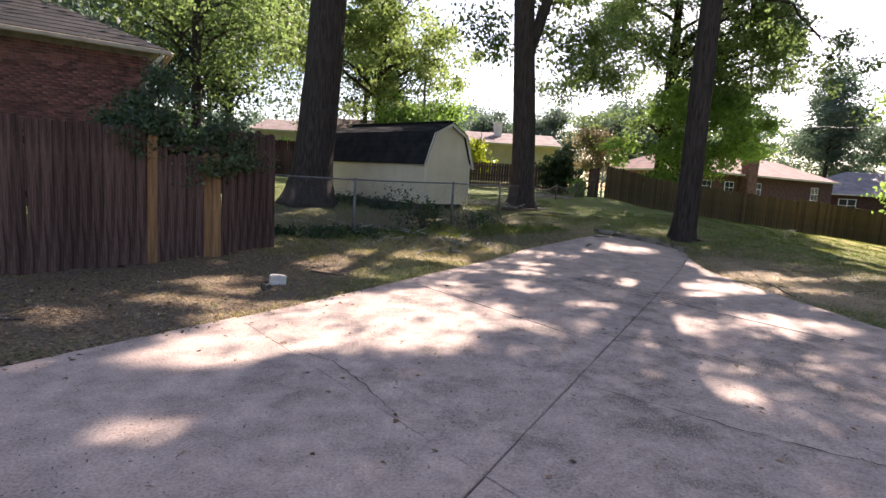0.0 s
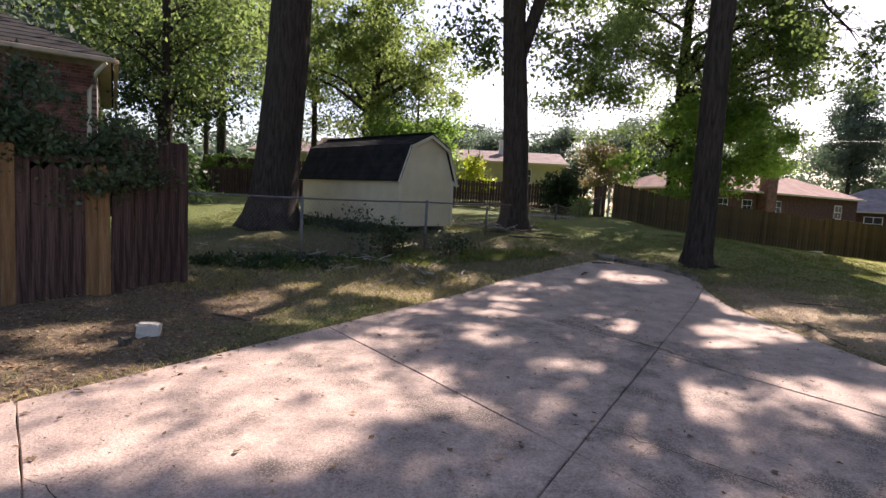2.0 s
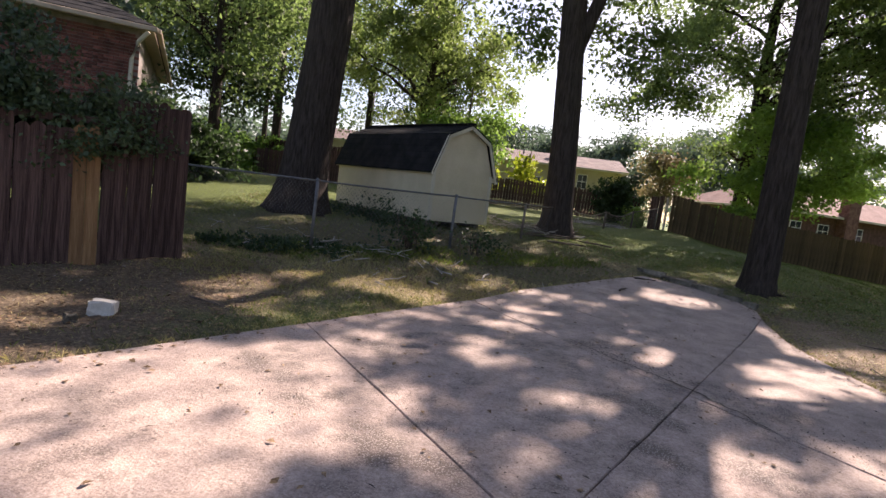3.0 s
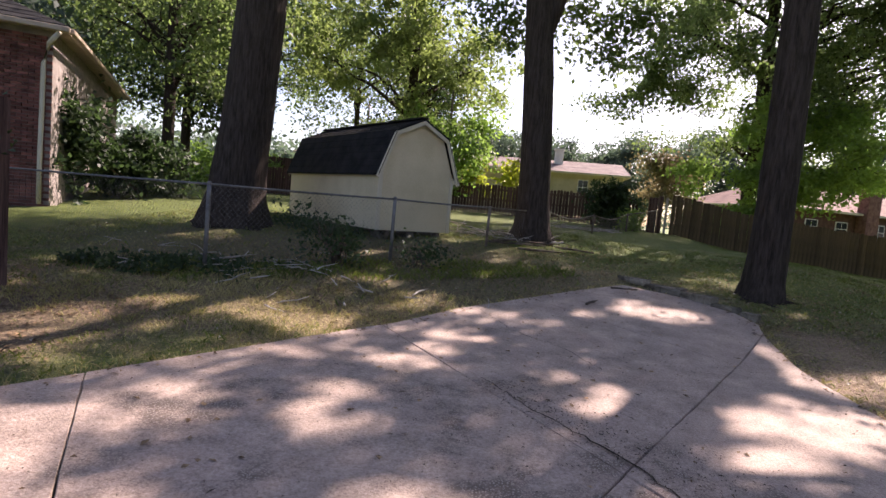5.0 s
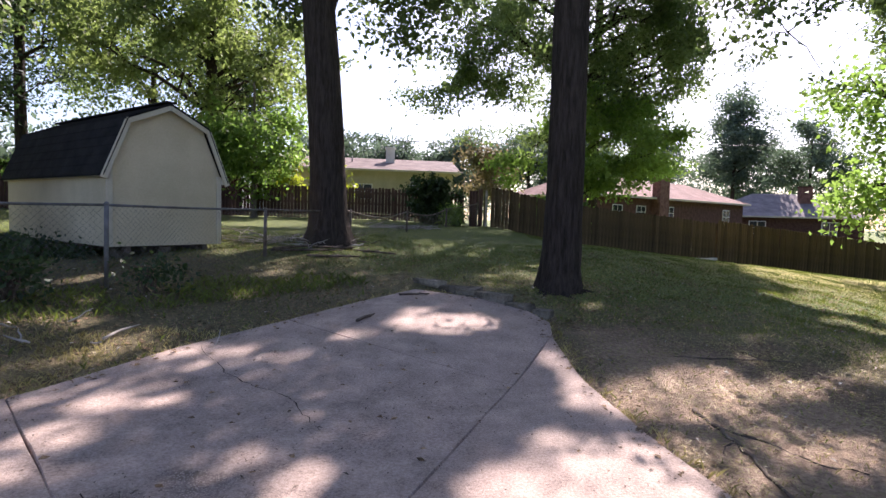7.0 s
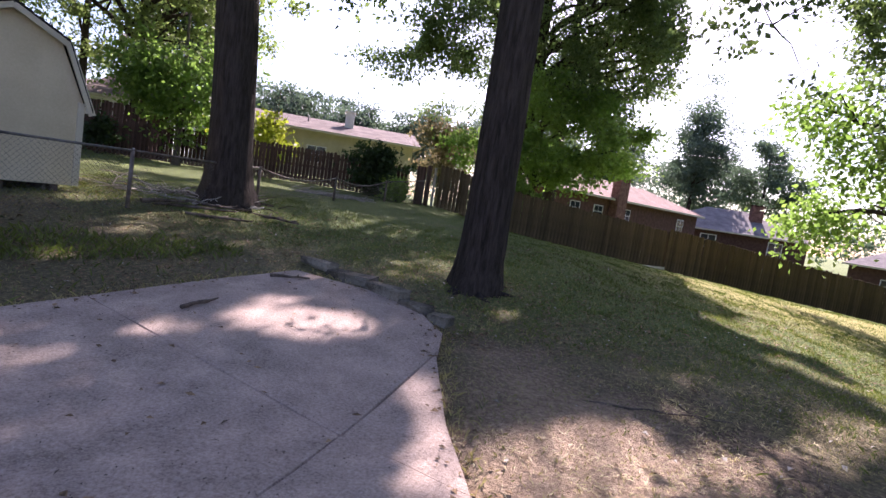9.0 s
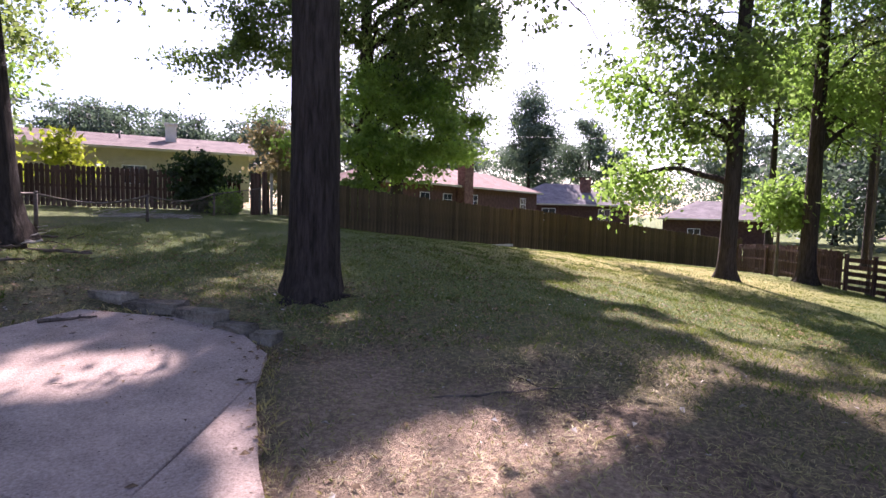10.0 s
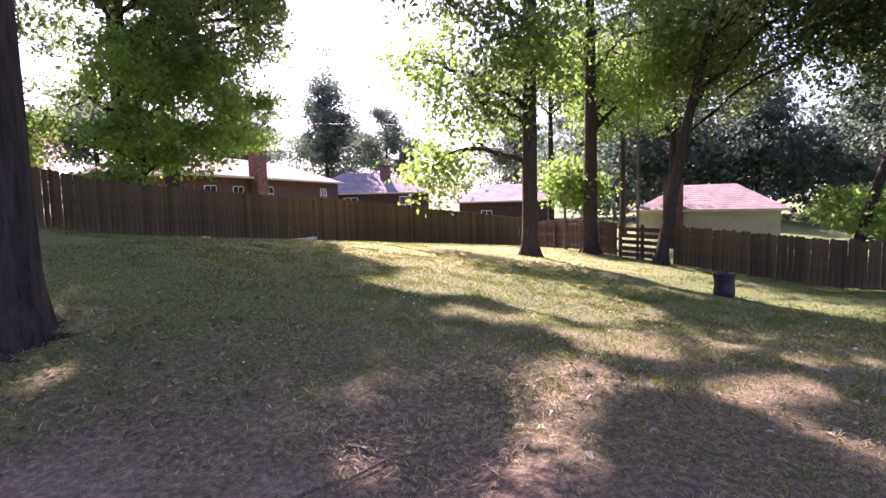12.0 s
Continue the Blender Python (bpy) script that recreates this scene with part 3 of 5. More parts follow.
def scatter_blobs(cx, cy, cz, rx, ry, rz, count, n, seed, small=0.42):
    rnd = random.Random(seed)
    out = []
    for i in range(count):
        while True:
            a, b, c = rnd.uniform(-1, 1), rnd.uniform(-1, 1), rnd.uniform(-1, 1)
            if 0.15 < a * a + b * b + c * c < 1:
                break
        s = small * rnd.uniform(0.7, 1.3)
        out.append((cx + a * rx * 0.8, cy + b * ry * 0.8, cz + c * rz * 0.8, rx * s, ry * s, rz * s, n // count))
    return out


# the great oaks whose crowns are overhead
# clumps seeded 121 to 142 are added out of view to shade the ground
tree("massive dark-barked oak with a flared base behind a wire fence", -3.8, 15.0, 19, 0.55, scatter_blobs(-3.0, 16.0, 15.5, 7.5, 6.5, 4.5, 18, 42000, 11), LEAF, 0.16,
     seed=11, flare=1.6, first=0.55, lean=(1.6, 0.4))
MIDDLE_OAK = tree("tall dark oak trunk swelling at its middle, near a wire fence", 2.75, 17.3, 20, 0.38, scatter_blobs(4.2, 20.5, 16.5, 7.0, 6.5, 4.5, 18, 40000, 12) + scatter_blobs(2.0, 23.5, 12.0, 4.0, 3.5, 1.7, 8, 14000, 121) + scatter_blobs(8.5, 24.8, 13.8, 4.6, 4.0, 2.0, 8, 18000, 122) + [(3.6, 18.6, 7.9, 1.0, 0.8, 0.6, 800), (1.2, 18.6, 6.9, 0.8, 0.7, 0.7, 600), (1.7, 19.0, 6.2, 0.5, 0.5, 0.5, 350), (3.7, 19.1, 6.6, 0.8, 0.7, 0.5, 700), (4.6, 19.0, 5.7, 0.6, 0.6, 0.45, 450), (5.4, 19.4, 6.9, 1.0, 0.8, 0.5, 800)], LEAF, 0.17,
     seed=12, flare=1.6, first=0.3, limbs=18, lean=(-1.5, 0.3))
tube("fork_stem", [(-0.3, 0.05, 4.6), (0.0, 0.05, 5.6), (0.35, 0.1, 6.8), (0.9, 0.2, 8.6), (1.5, 0.4, 11.0)], [0.2, 0.19, 0.17, 0.14, 0.09], BARK, MIDDLE_OAK, "", 12, 0.05)
CORNER_OAK = tree("tall forked oak standing at the corner of the driveway", 6.6, 13.75, 18, 0.3, scatter_blobs(9.4, 17.0, 12.6, 7.8, 7.2, 3.8, 26, 64000, 13) + scatter_blobs(15.5, 21.5, 13.5, 4.6, 4.2, 2.4, 10, 24000, 131) + scatter_blobs(13.6, 24.2, 13.0, 3.2, 2.8, 1.6, 8, 11000, 132), LEAF, 0.17,
     seed=13, flare=1.4, first=0.33, limbs=6, stout=0.26, lean=(0.2, 0.2))
def moved(blobs, dx, dy):
    return [(x + dx, y + dy, *rest) for x, y, *rest in blobs]


SLIM_OAK = tree("slender tall oak in the sunny part of the lawn", 19.55, 17.0, 18, 0.23, moved([(21.8, 20.2, 2.6, 0.9, 0.9, 1.2, 1300), (22.3, 19.2, 4.2, 1.4, 1.3, 1.1, 2300), (21.6, 20.6, 5.6, 1.3, 1.2, 1.2, 2200), (22.0, 17.2, 5.6, 1.6, 1.4, 1.2, 2500), (21.6, 19.6, 7.6, 1.9, 1.5, 1.6, 3600)] + scatter_blobs(22.5, 18.2, 12.5, 5.6, 5.6, 5.4, 22, 24000, 14), -3.65, -0.8) + scatter_blobs(20.5, 22.0, 15.0, 5.0, 4.5, 2.5, 8, 20000, 141) + scatter_blobs(17.2, 24.2, 14.0, 4.8, 4.2, 2.2, 9, 24000, 142), LEAF, 0.16,
     seed=14, flare=1.9, first=0.2, limbs=14, lean=(0.35, -0.1), grain=0.36, clump=80)

# lower leaves in a brighter colour than the crown, painted as sunlit
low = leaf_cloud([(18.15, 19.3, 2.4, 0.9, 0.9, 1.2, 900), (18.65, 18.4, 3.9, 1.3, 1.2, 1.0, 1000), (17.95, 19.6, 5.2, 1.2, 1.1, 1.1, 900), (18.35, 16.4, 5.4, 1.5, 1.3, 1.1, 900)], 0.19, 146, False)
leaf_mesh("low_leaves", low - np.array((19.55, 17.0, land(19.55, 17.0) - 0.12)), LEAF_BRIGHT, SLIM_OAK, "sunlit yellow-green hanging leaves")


def low_bough():
    """A thin bough of the corner oak that hangs out over the lawn."""
    z0 = land(6.6, 13.75) - 0.12
    o = Vector((6.6, 13.75, z0))
    rnd = random.Random(3)
    main = limb_path(rnd, Vector((6.7, 13.8, 6.6)) - o, Vector((10.9, 14.3, 4.9)) - o, 0.9, 8, 0.2)
    lists = [tube_lists(main, [0.06 - 0.006 * i for i in range(9)], 6)]
    blobs = []
    for i in range(30):
        j = rnd.randint(4, 8)
        e = main[j] + Vector((rnd.uniform(-0.9, 0.9), rnd.uniform(-1.3, 1.0), rnd.uniform(-1.0, 0.3)))
        lists.append(tube_lists(limb_path(rnd, main[j], e, 0.1, 4, 0.1), [0.014, 0.011, 0.008, 0.006, 0.003], 5))
        p = e + o
        blobs.append((p.x, p.y, p.z, 0.3, 0.3, 0.22, 46))
    fork = limb_path(rnd, Vector((6.68, 13.8, 6.6)) - o, Vector((9.0, 15.4, 13.0)) - o, 0.2, 8, 0.12)
    tube("fork_stem", fork, [0.17 - 0.012 * i for i in range(9)], BARK, CORNER_OAK, "", 12, 0.05)
    spray = limb_path(rnd, Vector((6.7, 13.9, 6.2)) - o, Vector((7.35, 16.6, 5.0)) - o, 0.3, 6, 0.1)
    lists.append(tube_lists(spray, [0.035 - 0.005 * i for i in range(7)], 6))
    for i in range(9):
        e = spray[4 + i % 3] + Vector((rnd.uniform(-0.5, 0.5), rnd.uniform(-0.4, 0.4), rnd.uniform(-0.35, 0.15)))
        lists.append(tube_lists(limb_path(rnd, spray[4 + i % 3], e, 0.05, 4, 0.05), [0.01, 0.008, 0.006, 0.005, 0.003], 5))
        blobs.append((e.x + o.x, e.y + o.y, e.z + o.z, 0.2, 0.2, 0.14, 16))
    v, f = join_lists(lists)
    from_lists("low_bough", v, f, BARK, CORNER_OAK, "", True)
    leaf_mesh("bough_leaves", leaf_cloud(blobs, 0.12, 8, False, 0.5, 0.14) - np.array(o), LEAF, CORNER_OAK)


low_bough()


def crack(points, width, seed):
    """A jagged, dirt-filled crack lying in the top of the slab."""
    rnd = random.Random(seed)
    pts = []
    for (ax, ay), (bx, by) in zip(points, points[1:]):
        n = max(2, int(math.hypot(bx - ax, by - ay) / 0.07))
        for i in range(n):
            t = i / n
            pts.append((ax + (bx - ax) * t + rnd.uniform(-0.018, 0.018), ay + (by - ay) * t + rnd.uniform(-0.018, 0.018)))
    verts, faces = [], []
    for i, (x, y) in enumerate(pts):
        ex, ey = (pts[min(i + 1, len(pts) - 1)][0] - pts[max(i - 1, 0)][0], pts[min(i + 1, len(pts) - 1)][1] - pts[max(i - 1, 0)][1])
        n = math.hypot(ex, ey) or 1.0
        w = width * rnd.uniform(0.3, 1.2) * (0.3 + 0.7 * math.sin(math.pi * (i + 0.5) / len(pts)))
        z = land(x, y) + 0.0235
        verts += [(x - ey / n * w, y + ex / n * w, z), (x + ey / n * w, y - ex / n * w, z)]
    faces = [(2 * i, 2 * i + 1, 2 * i + 3, 2 * i + 2) for i in range(len(pts) - 1)]
    ob = from_lists("crack_filling", verts, faces, CRACK)
    tagged(ob, "dark dirt and moss filling a crack in the concrete", "crack", kind="structure")


for i, (pts, w) in enumerate([([(0.95, 3.5), (1.5, 3.1), (1.97, 2.72), (2.7, 2.3), (3.6, 1.9)], 0.008), ([(-1.45, 4.0), (-1.05, 3.75), (-0.75, 3.3), (-0.4, 2.7)], 0.005),
                              ([(2.1, 8.38), (2.5, 7.8), (2.95, 7.3), (3.3, 6.7), (3.5, 6.1)], 0.01), ([(1.9, 11.0), (2.3, 10.3), (2.9, 9.7), (3.2, 9.0)], 0.006),
                              ([(1.7, 5.0), (2.2, 4.6), (2.9, 3.9)], 0.006)]):
    crack(pts, w, 90 + i)

# trees further off
# clump 214 is added high up to throw shade on the lawn
tree("spreading tree with fine leaves behind the back fence", 14.1, 33.0, 18, 0.4, scatter_blobs(14.0, 32.2, 10.4, 8.4, 6.0, 6.6, 36, 44000, 21, 0.28) + scatter_blobs(8.0, 30.6, 8.6, 3.0, 2.6, 3.0, 10, 8000, 213, 0.34) + scatter_blobs(16.4, 28.8, 14.2, 4.2, 3.6, 1.8, 10, 17000, 214, 0.4), LEAF, 0.19, seed=21, limbs=26, first=0.22, grain=0.42, clump=120)
# added tree: its high crown only casts shade on the lawn
tree("very tall tree added for lawn shade behind the brown house fence", 17.8, 37.5, 21, 0.4, scatter_blobs(20.5, 35.5, 17.4, 6.0, 5.5, 2.6, 14, 13000, 211, 0.36) + scatter_blobs(12.0, 37.0, 15.5, 6.0, 5.0, 3.0, 12, 12000, 212, 0.36), LEAF, 0.24, seed=211, limbs=10, first=0.55, grain=0.6)
tree("bright green low-branched tree by the back fence", 13.4, 29.4, 7.0, 0.16, scatter_blobs(14.0, 29.0, 4.9, 6.2, 2.8, 2.8, 34, 13500, 22, 0.2), LEAF_BRIGHT, 0.2, seed=22, limbs=10, first=0.2, open_sun=False, grain=0.36, clump=90)
tree("dark slim-trunked tree beside the neighbouring house", -9.6, 20.9, 12, 0.2, scatter_blobs(-9.4, 21.5, 7.6, 3.8, 3.4, 4.0, 16, 9500, 23), LEAF, 0.18, BARK, seed=23, limbs=10, first=0.3, open_sun=False)
tree("tall slender tree beyond the lawn", -14.2, 36.5, 18, 0.3, scatter_blobs(-13.5, 36.5, 12.5, 4.8, 4.0, 5.0, 14, 9500, 24), LEAF_LIGHT, 0.26, BARK, seed=24, limbs=10, first=0.35, grain=0.6, open_sun=False)
tree("bright bushy tree behind the shed", -0.9, 28.0, 5.5, 0.12, scatter_blobs(-0.9, 28.0, 4.2, 2.2, 1.8, 1.9, 10, 7500, 25), LEAF_BRIGHT, 0.2, BARK_PALE, seed=25, limbs=8, first=0.2, open_sun=False)
tree("tall leafy tree behind the shed roof", -3.6, 32.0, 15, 0.3, scatter_blobs(-4.2, 32.0, 9.0, 5.6, 4.2, 5.2, 20, 21000, 26), LEAF_LIGHT, 0.22, seed=26, limbs=12, first=0.2, grain=0.42, open_sun=False, clump=130)
tree("small crape myrtle with reddening leaves by the gate post", 10.2, 34.5, 5.0, 0.09, scatter_blobs(10.2, 34.0, 3.9, 1.7, 1.4, 1.6, 9, 4500, 27), LEAF_RED, 0.18, BARK_PALE, seed=27, limbs=7, first=0.2, open_sun=False)
tree("yellow-green sapling over the back fence", 2.3, 29.2, 3.6, 0.04, scatter_blobs(2.3, 29.2, 2.9, 0.6, 0.6, 1.0, 5, 700, 28), LEAF_YELLOW, 0.24, BARK_PALE, seed=28, limbs=5, first=0.2, open_sun=False, grain=0.25)
tree("yellow-green sapling over the back fence", 0.4, 29.4, 3.4, 0.04, scatter_blobs(0.4, 29.4, 2.9, 0.6, 0.6, 0.9, 5, 700, 29), LEAF_YELLOW, 0.24, BARK_PALE, seed=29, limbs=5, first=0.2, open_sun=False, grain=0.25)
# clump 311 is extra high crown, added to shade the right of the lawn
tree("dark trunked tree in the fence corner", 25.2, 17.7, 14, 0.27, scatter_blobs(27.5, 17.5, 9.0, 4.6, 4.4, 5.0, 20, 22000, 31) + scatter_blobs(27.0, 20.0, 13.5, 6.0, 5.0, 2.6, 8, 15000, 311), LEAF_BRIGHT, 0.175, seed=31, limbs=12, first=0.2, grain=0.36, clump=100)
tree("leaning forked tree at the side fence", 24.2, 14.7, 10, 0.2, scatter_blobs(26.0, 12.6, 7.6, 4.4, 4.2, 3.4, 18, 17000, 32), LEAF_LIGHT, 0.165, seed=32, limbs=12, first=0.2, lean=(1.2, -1.6))
tree("bright low tree in the fence corner", 25.6, 19.0, 3.4, 0.07, scatter_blobs(25.8, 18.8, 2.0, 1.3, 1.3, 1.0, 8, 3800, 33), LEAF_BRIGHT, 0.2, BARK_PALE, seed=33, limbs=7, first=0.2, open_sun=False)
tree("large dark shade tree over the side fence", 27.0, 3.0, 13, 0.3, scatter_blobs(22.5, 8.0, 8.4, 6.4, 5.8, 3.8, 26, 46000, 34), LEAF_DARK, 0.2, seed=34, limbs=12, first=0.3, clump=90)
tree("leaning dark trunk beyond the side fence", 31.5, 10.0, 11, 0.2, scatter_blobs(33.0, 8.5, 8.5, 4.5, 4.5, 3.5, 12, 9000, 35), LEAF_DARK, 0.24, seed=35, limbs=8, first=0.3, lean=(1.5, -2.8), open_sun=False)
tree("thin pale-stemmed tree at the side fence", 25.6, 16.0, 8.0, 0.06, scatter_blobs(25.6, 15.9, 5.8, 1.6, 1.6, 2.0, 8, 3500, 36), LEAF_BRIGHT, 0.16, BARK_PALE, seed=36, limbs=6, first=0.3, open_sun=False)
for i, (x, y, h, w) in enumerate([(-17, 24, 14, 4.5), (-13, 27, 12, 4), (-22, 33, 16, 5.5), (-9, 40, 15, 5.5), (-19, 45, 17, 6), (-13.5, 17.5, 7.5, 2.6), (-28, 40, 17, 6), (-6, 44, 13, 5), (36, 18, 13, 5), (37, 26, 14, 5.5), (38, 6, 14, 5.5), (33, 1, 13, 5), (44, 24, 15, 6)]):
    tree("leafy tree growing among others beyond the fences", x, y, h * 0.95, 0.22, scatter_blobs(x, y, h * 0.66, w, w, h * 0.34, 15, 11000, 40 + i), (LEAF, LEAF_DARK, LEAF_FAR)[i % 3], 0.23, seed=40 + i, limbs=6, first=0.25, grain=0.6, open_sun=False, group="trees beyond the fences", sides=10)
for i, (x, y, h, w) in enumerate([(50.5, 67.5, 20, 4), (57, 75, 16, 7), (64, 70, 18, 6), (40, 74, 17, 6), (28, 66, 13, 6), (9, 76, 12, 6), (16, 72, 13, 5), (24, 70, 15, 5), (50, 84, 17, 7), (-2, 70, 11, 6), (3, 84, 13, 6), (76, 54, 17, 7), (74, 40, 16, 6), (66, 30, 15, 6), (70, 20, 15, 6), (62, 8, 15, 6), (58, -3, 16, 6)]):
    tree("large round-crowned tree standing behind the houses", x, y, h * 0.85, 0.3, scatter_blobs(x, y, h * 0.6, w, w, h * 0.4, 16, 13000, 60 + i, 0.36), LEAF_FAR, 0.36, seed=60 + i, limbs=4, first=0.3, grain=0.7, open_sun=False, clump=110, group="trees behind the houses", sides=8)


def far_woods():
    blobs = []
    r = random.Random(5)
    for i in range(150):
        an = 2 * math.pi * i / 150
        d = r.uniform(105, 150)
        h = r.uniform(10, 18)
        blobs.append((d * math.sin(an) + 10, d * math.cos(an) + 15, h * 0.5, 7, 7, h * 0.5, 900))
    for i in range(46):
        an = radians(62 + 60 * i / 45)
        d = r.uniform(62, 84)
        h = r.uniform(9, 14)
        blobs.append((d * math.sin(an) + 6, d * math.cos(an) + 8, h * 0.45, 5, 5, h * 0.5, 1400))
    for i in range(30):
        an = radians(-62 + 66 * i / 29)
        d = r.uniform(64, 80)
        h = r.uniform(7, 12)
        blobs.append((d * math.sin(an) + 2, d * math.cos(an) + 5, h * 0.45, 5, 5, h * 0.5, 1200))
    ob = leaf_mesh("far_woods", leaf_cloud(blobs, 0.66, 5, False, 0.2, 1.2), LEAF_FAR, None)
    tagged(ob, "belt of far woods round the neighbourhood", "woods", kind="stuff")


far_woods()


# ---- the shed ----
def make_shed():
    W, L, base, eave, knee, apex = 1.92, 4.5, 0.80, 2.04, 2.82, 3.13
    turn = 46.0
    root = thing("garden_shed", -0.53, 14.67, land(-0.53, 14.67), turn, "cream barn-shaped garden shed with a black gambrel shingle roof", "shed")
    z0 = land(-0.53, 14.67)
    b, e, k, a = base - z0, eave - z0, knee - z0, apex - z0
    prof = [(0, b), (0, e), (0.33, k), (W / 2, a), (W - 0.33, k), (W, e), (W, b)]
    for y, nm in ((0.0, "gable_wall"), (L, "gable_wall")):
        bm = bmesh.new()
        f = bm.faces.new([bm.verts.new((x, y, z)) for x, z in prof])
        r = bmesh.ops.extrude_face_region(bm, geom=[f])
        bmesh.ops.translate(bm, verts=[q for q in r["geom"] if isinstance(q, bmesh.types.BMVert)], vec=(0, 0.05 if y == 0 else -0.05, 0))
        bmesh.ops.recalc_face_normals(bm, faces=bm.faces)
        part(nm, bm, SIDING, root)
    for x in (0.025, W - 0.025):
        box("side_wall", (x, L / 2, (b + e) / 2), (0.05, L - 0.104, e - b), SIDING, root)
    # roof planes with shingle courses
    rp = [(-0.09, e - 0.1), (0.28, k + 0.05), (W / 2, a + 0.06), (W - 0.28, k + 0.05), (W + 0.09, e - 0.1)]
    for (x0, za), (x1, zb) in zip(rp, rp[1:]):
        n = 6
        right = x1 > W / 2 + 0.01
        p0, p1 = ((x1, zb), (x0, za)) if right else ((x0, za), (x1, zb))
        prof2 = []
        for i in range(n):
            for t, lift in ((i / n, 0.02), ((i + 1) / n, 0.004)):
                prof2.append((p0[0] + (p1[0] - p0[0]) * t, p0[1] + (p1[1] - p0[1]) * t + lift))
        prof2 += [(p1[0], p1[1] - 0.025), (p0[0], p0[1] - 0.025)]
        m = len(prof2)
        v = [(x, y, z) for y in (-0.12, L + 0.12) for x, z in prof2]
        f = [(q, (q + 1) % m, m + (q + 1) % m, m + q) for q in range(m)] + [tuple(range(m)), tuple(range(2 * m - 1, m - 1, -1))]
        from_lists("roof_slope", v, f, SHINGLE_BLACK, root, "black shingle roof slope")
    box("ridge_cap", (W / 2, L / 2, a + 0.085), (0.18, L + 0.26, 0.025), SHINGLE_BLACK, root)
    for (x0, za), (x1, zb) in zip(rp, rp[1:]):
        d = Vector((x1 - x0, 0, zb - za))
        m = Matrix.Translation(((x0 + x1) / 2, -0.1, (za + zb) / 2 - 0.06)) @ Matrix.Rotation(-math.atan2(d.z, d.x), 4, "Y") @ Matrix.Diagonal((d.length, 0.03, 0.09, 1))
        bm = bmesh.new()
        bmesh.ops.create_cube(bm, size=1.0, matrix=m)
        part("rake_board", bm, TRIM, root)
    for x in (0.03, W - 0.03):
        box("corner_board", (x, -0.012, (b + e) / 2), (0.09, 0.025, e - b), TRIM, root)
    box("eave_board", (-0.03, L / 2, e - 0.09), (0.03, L + 0.2, 0.1), TRIM, root)
    box("eave_board", (W + 0.03, L / 2, e - 0.09), (0.03, L + 0.2, 0.1), TRIM, root)
    box("skid", (0.3, L / 2, b - 0.05), (0.1, L, 0.1), STICK, root)
    box("skid", (W - 0.3, L / 2, b - 0.05), (0.1, L, 0.1), STICK, root)
    for i, x in enumerate((0.3, 0.96, 1.62)):
        box("pier_block", (x, 0.32, b / 2 - 0.08), (0.2, 0.4, b + 0.1), STONE, root)
        box("pier_block", (x, L - 0.32, b / 2 - 0.08), (0.2, 0.4, b + 0.1), STONE, root)


make_shed()


# ---- fences ----
def picket_mesh(name, w, h, t, dog=0.03):
    bm = bmesh.new()
    pts = [(-w / 2, 0), (w / 2, 0), (w / 2, h - dog), (w / 2 - dog, h), (-w / 2 + dog, h), (-w / 2, h - dog)]
    f = bm.faces.new([bm.verts.new((x, -t / 2, z)) for x, z in pts])
    r = bmesh.ops.extrude_face_region(bm, geom=[f])
    bmesh.ops.translate(bm, verts=[q for q in r["geom"] if isinstance(q, bmesh.types.BMVert)], vec=(0, t, 0))
    bmesh.ops.recalc_face_normals(bm, faces=bm.faces)
    me = bpy.data.meshes.new(name)
    bm.to_mesh(me)
    bm.free()
    return me


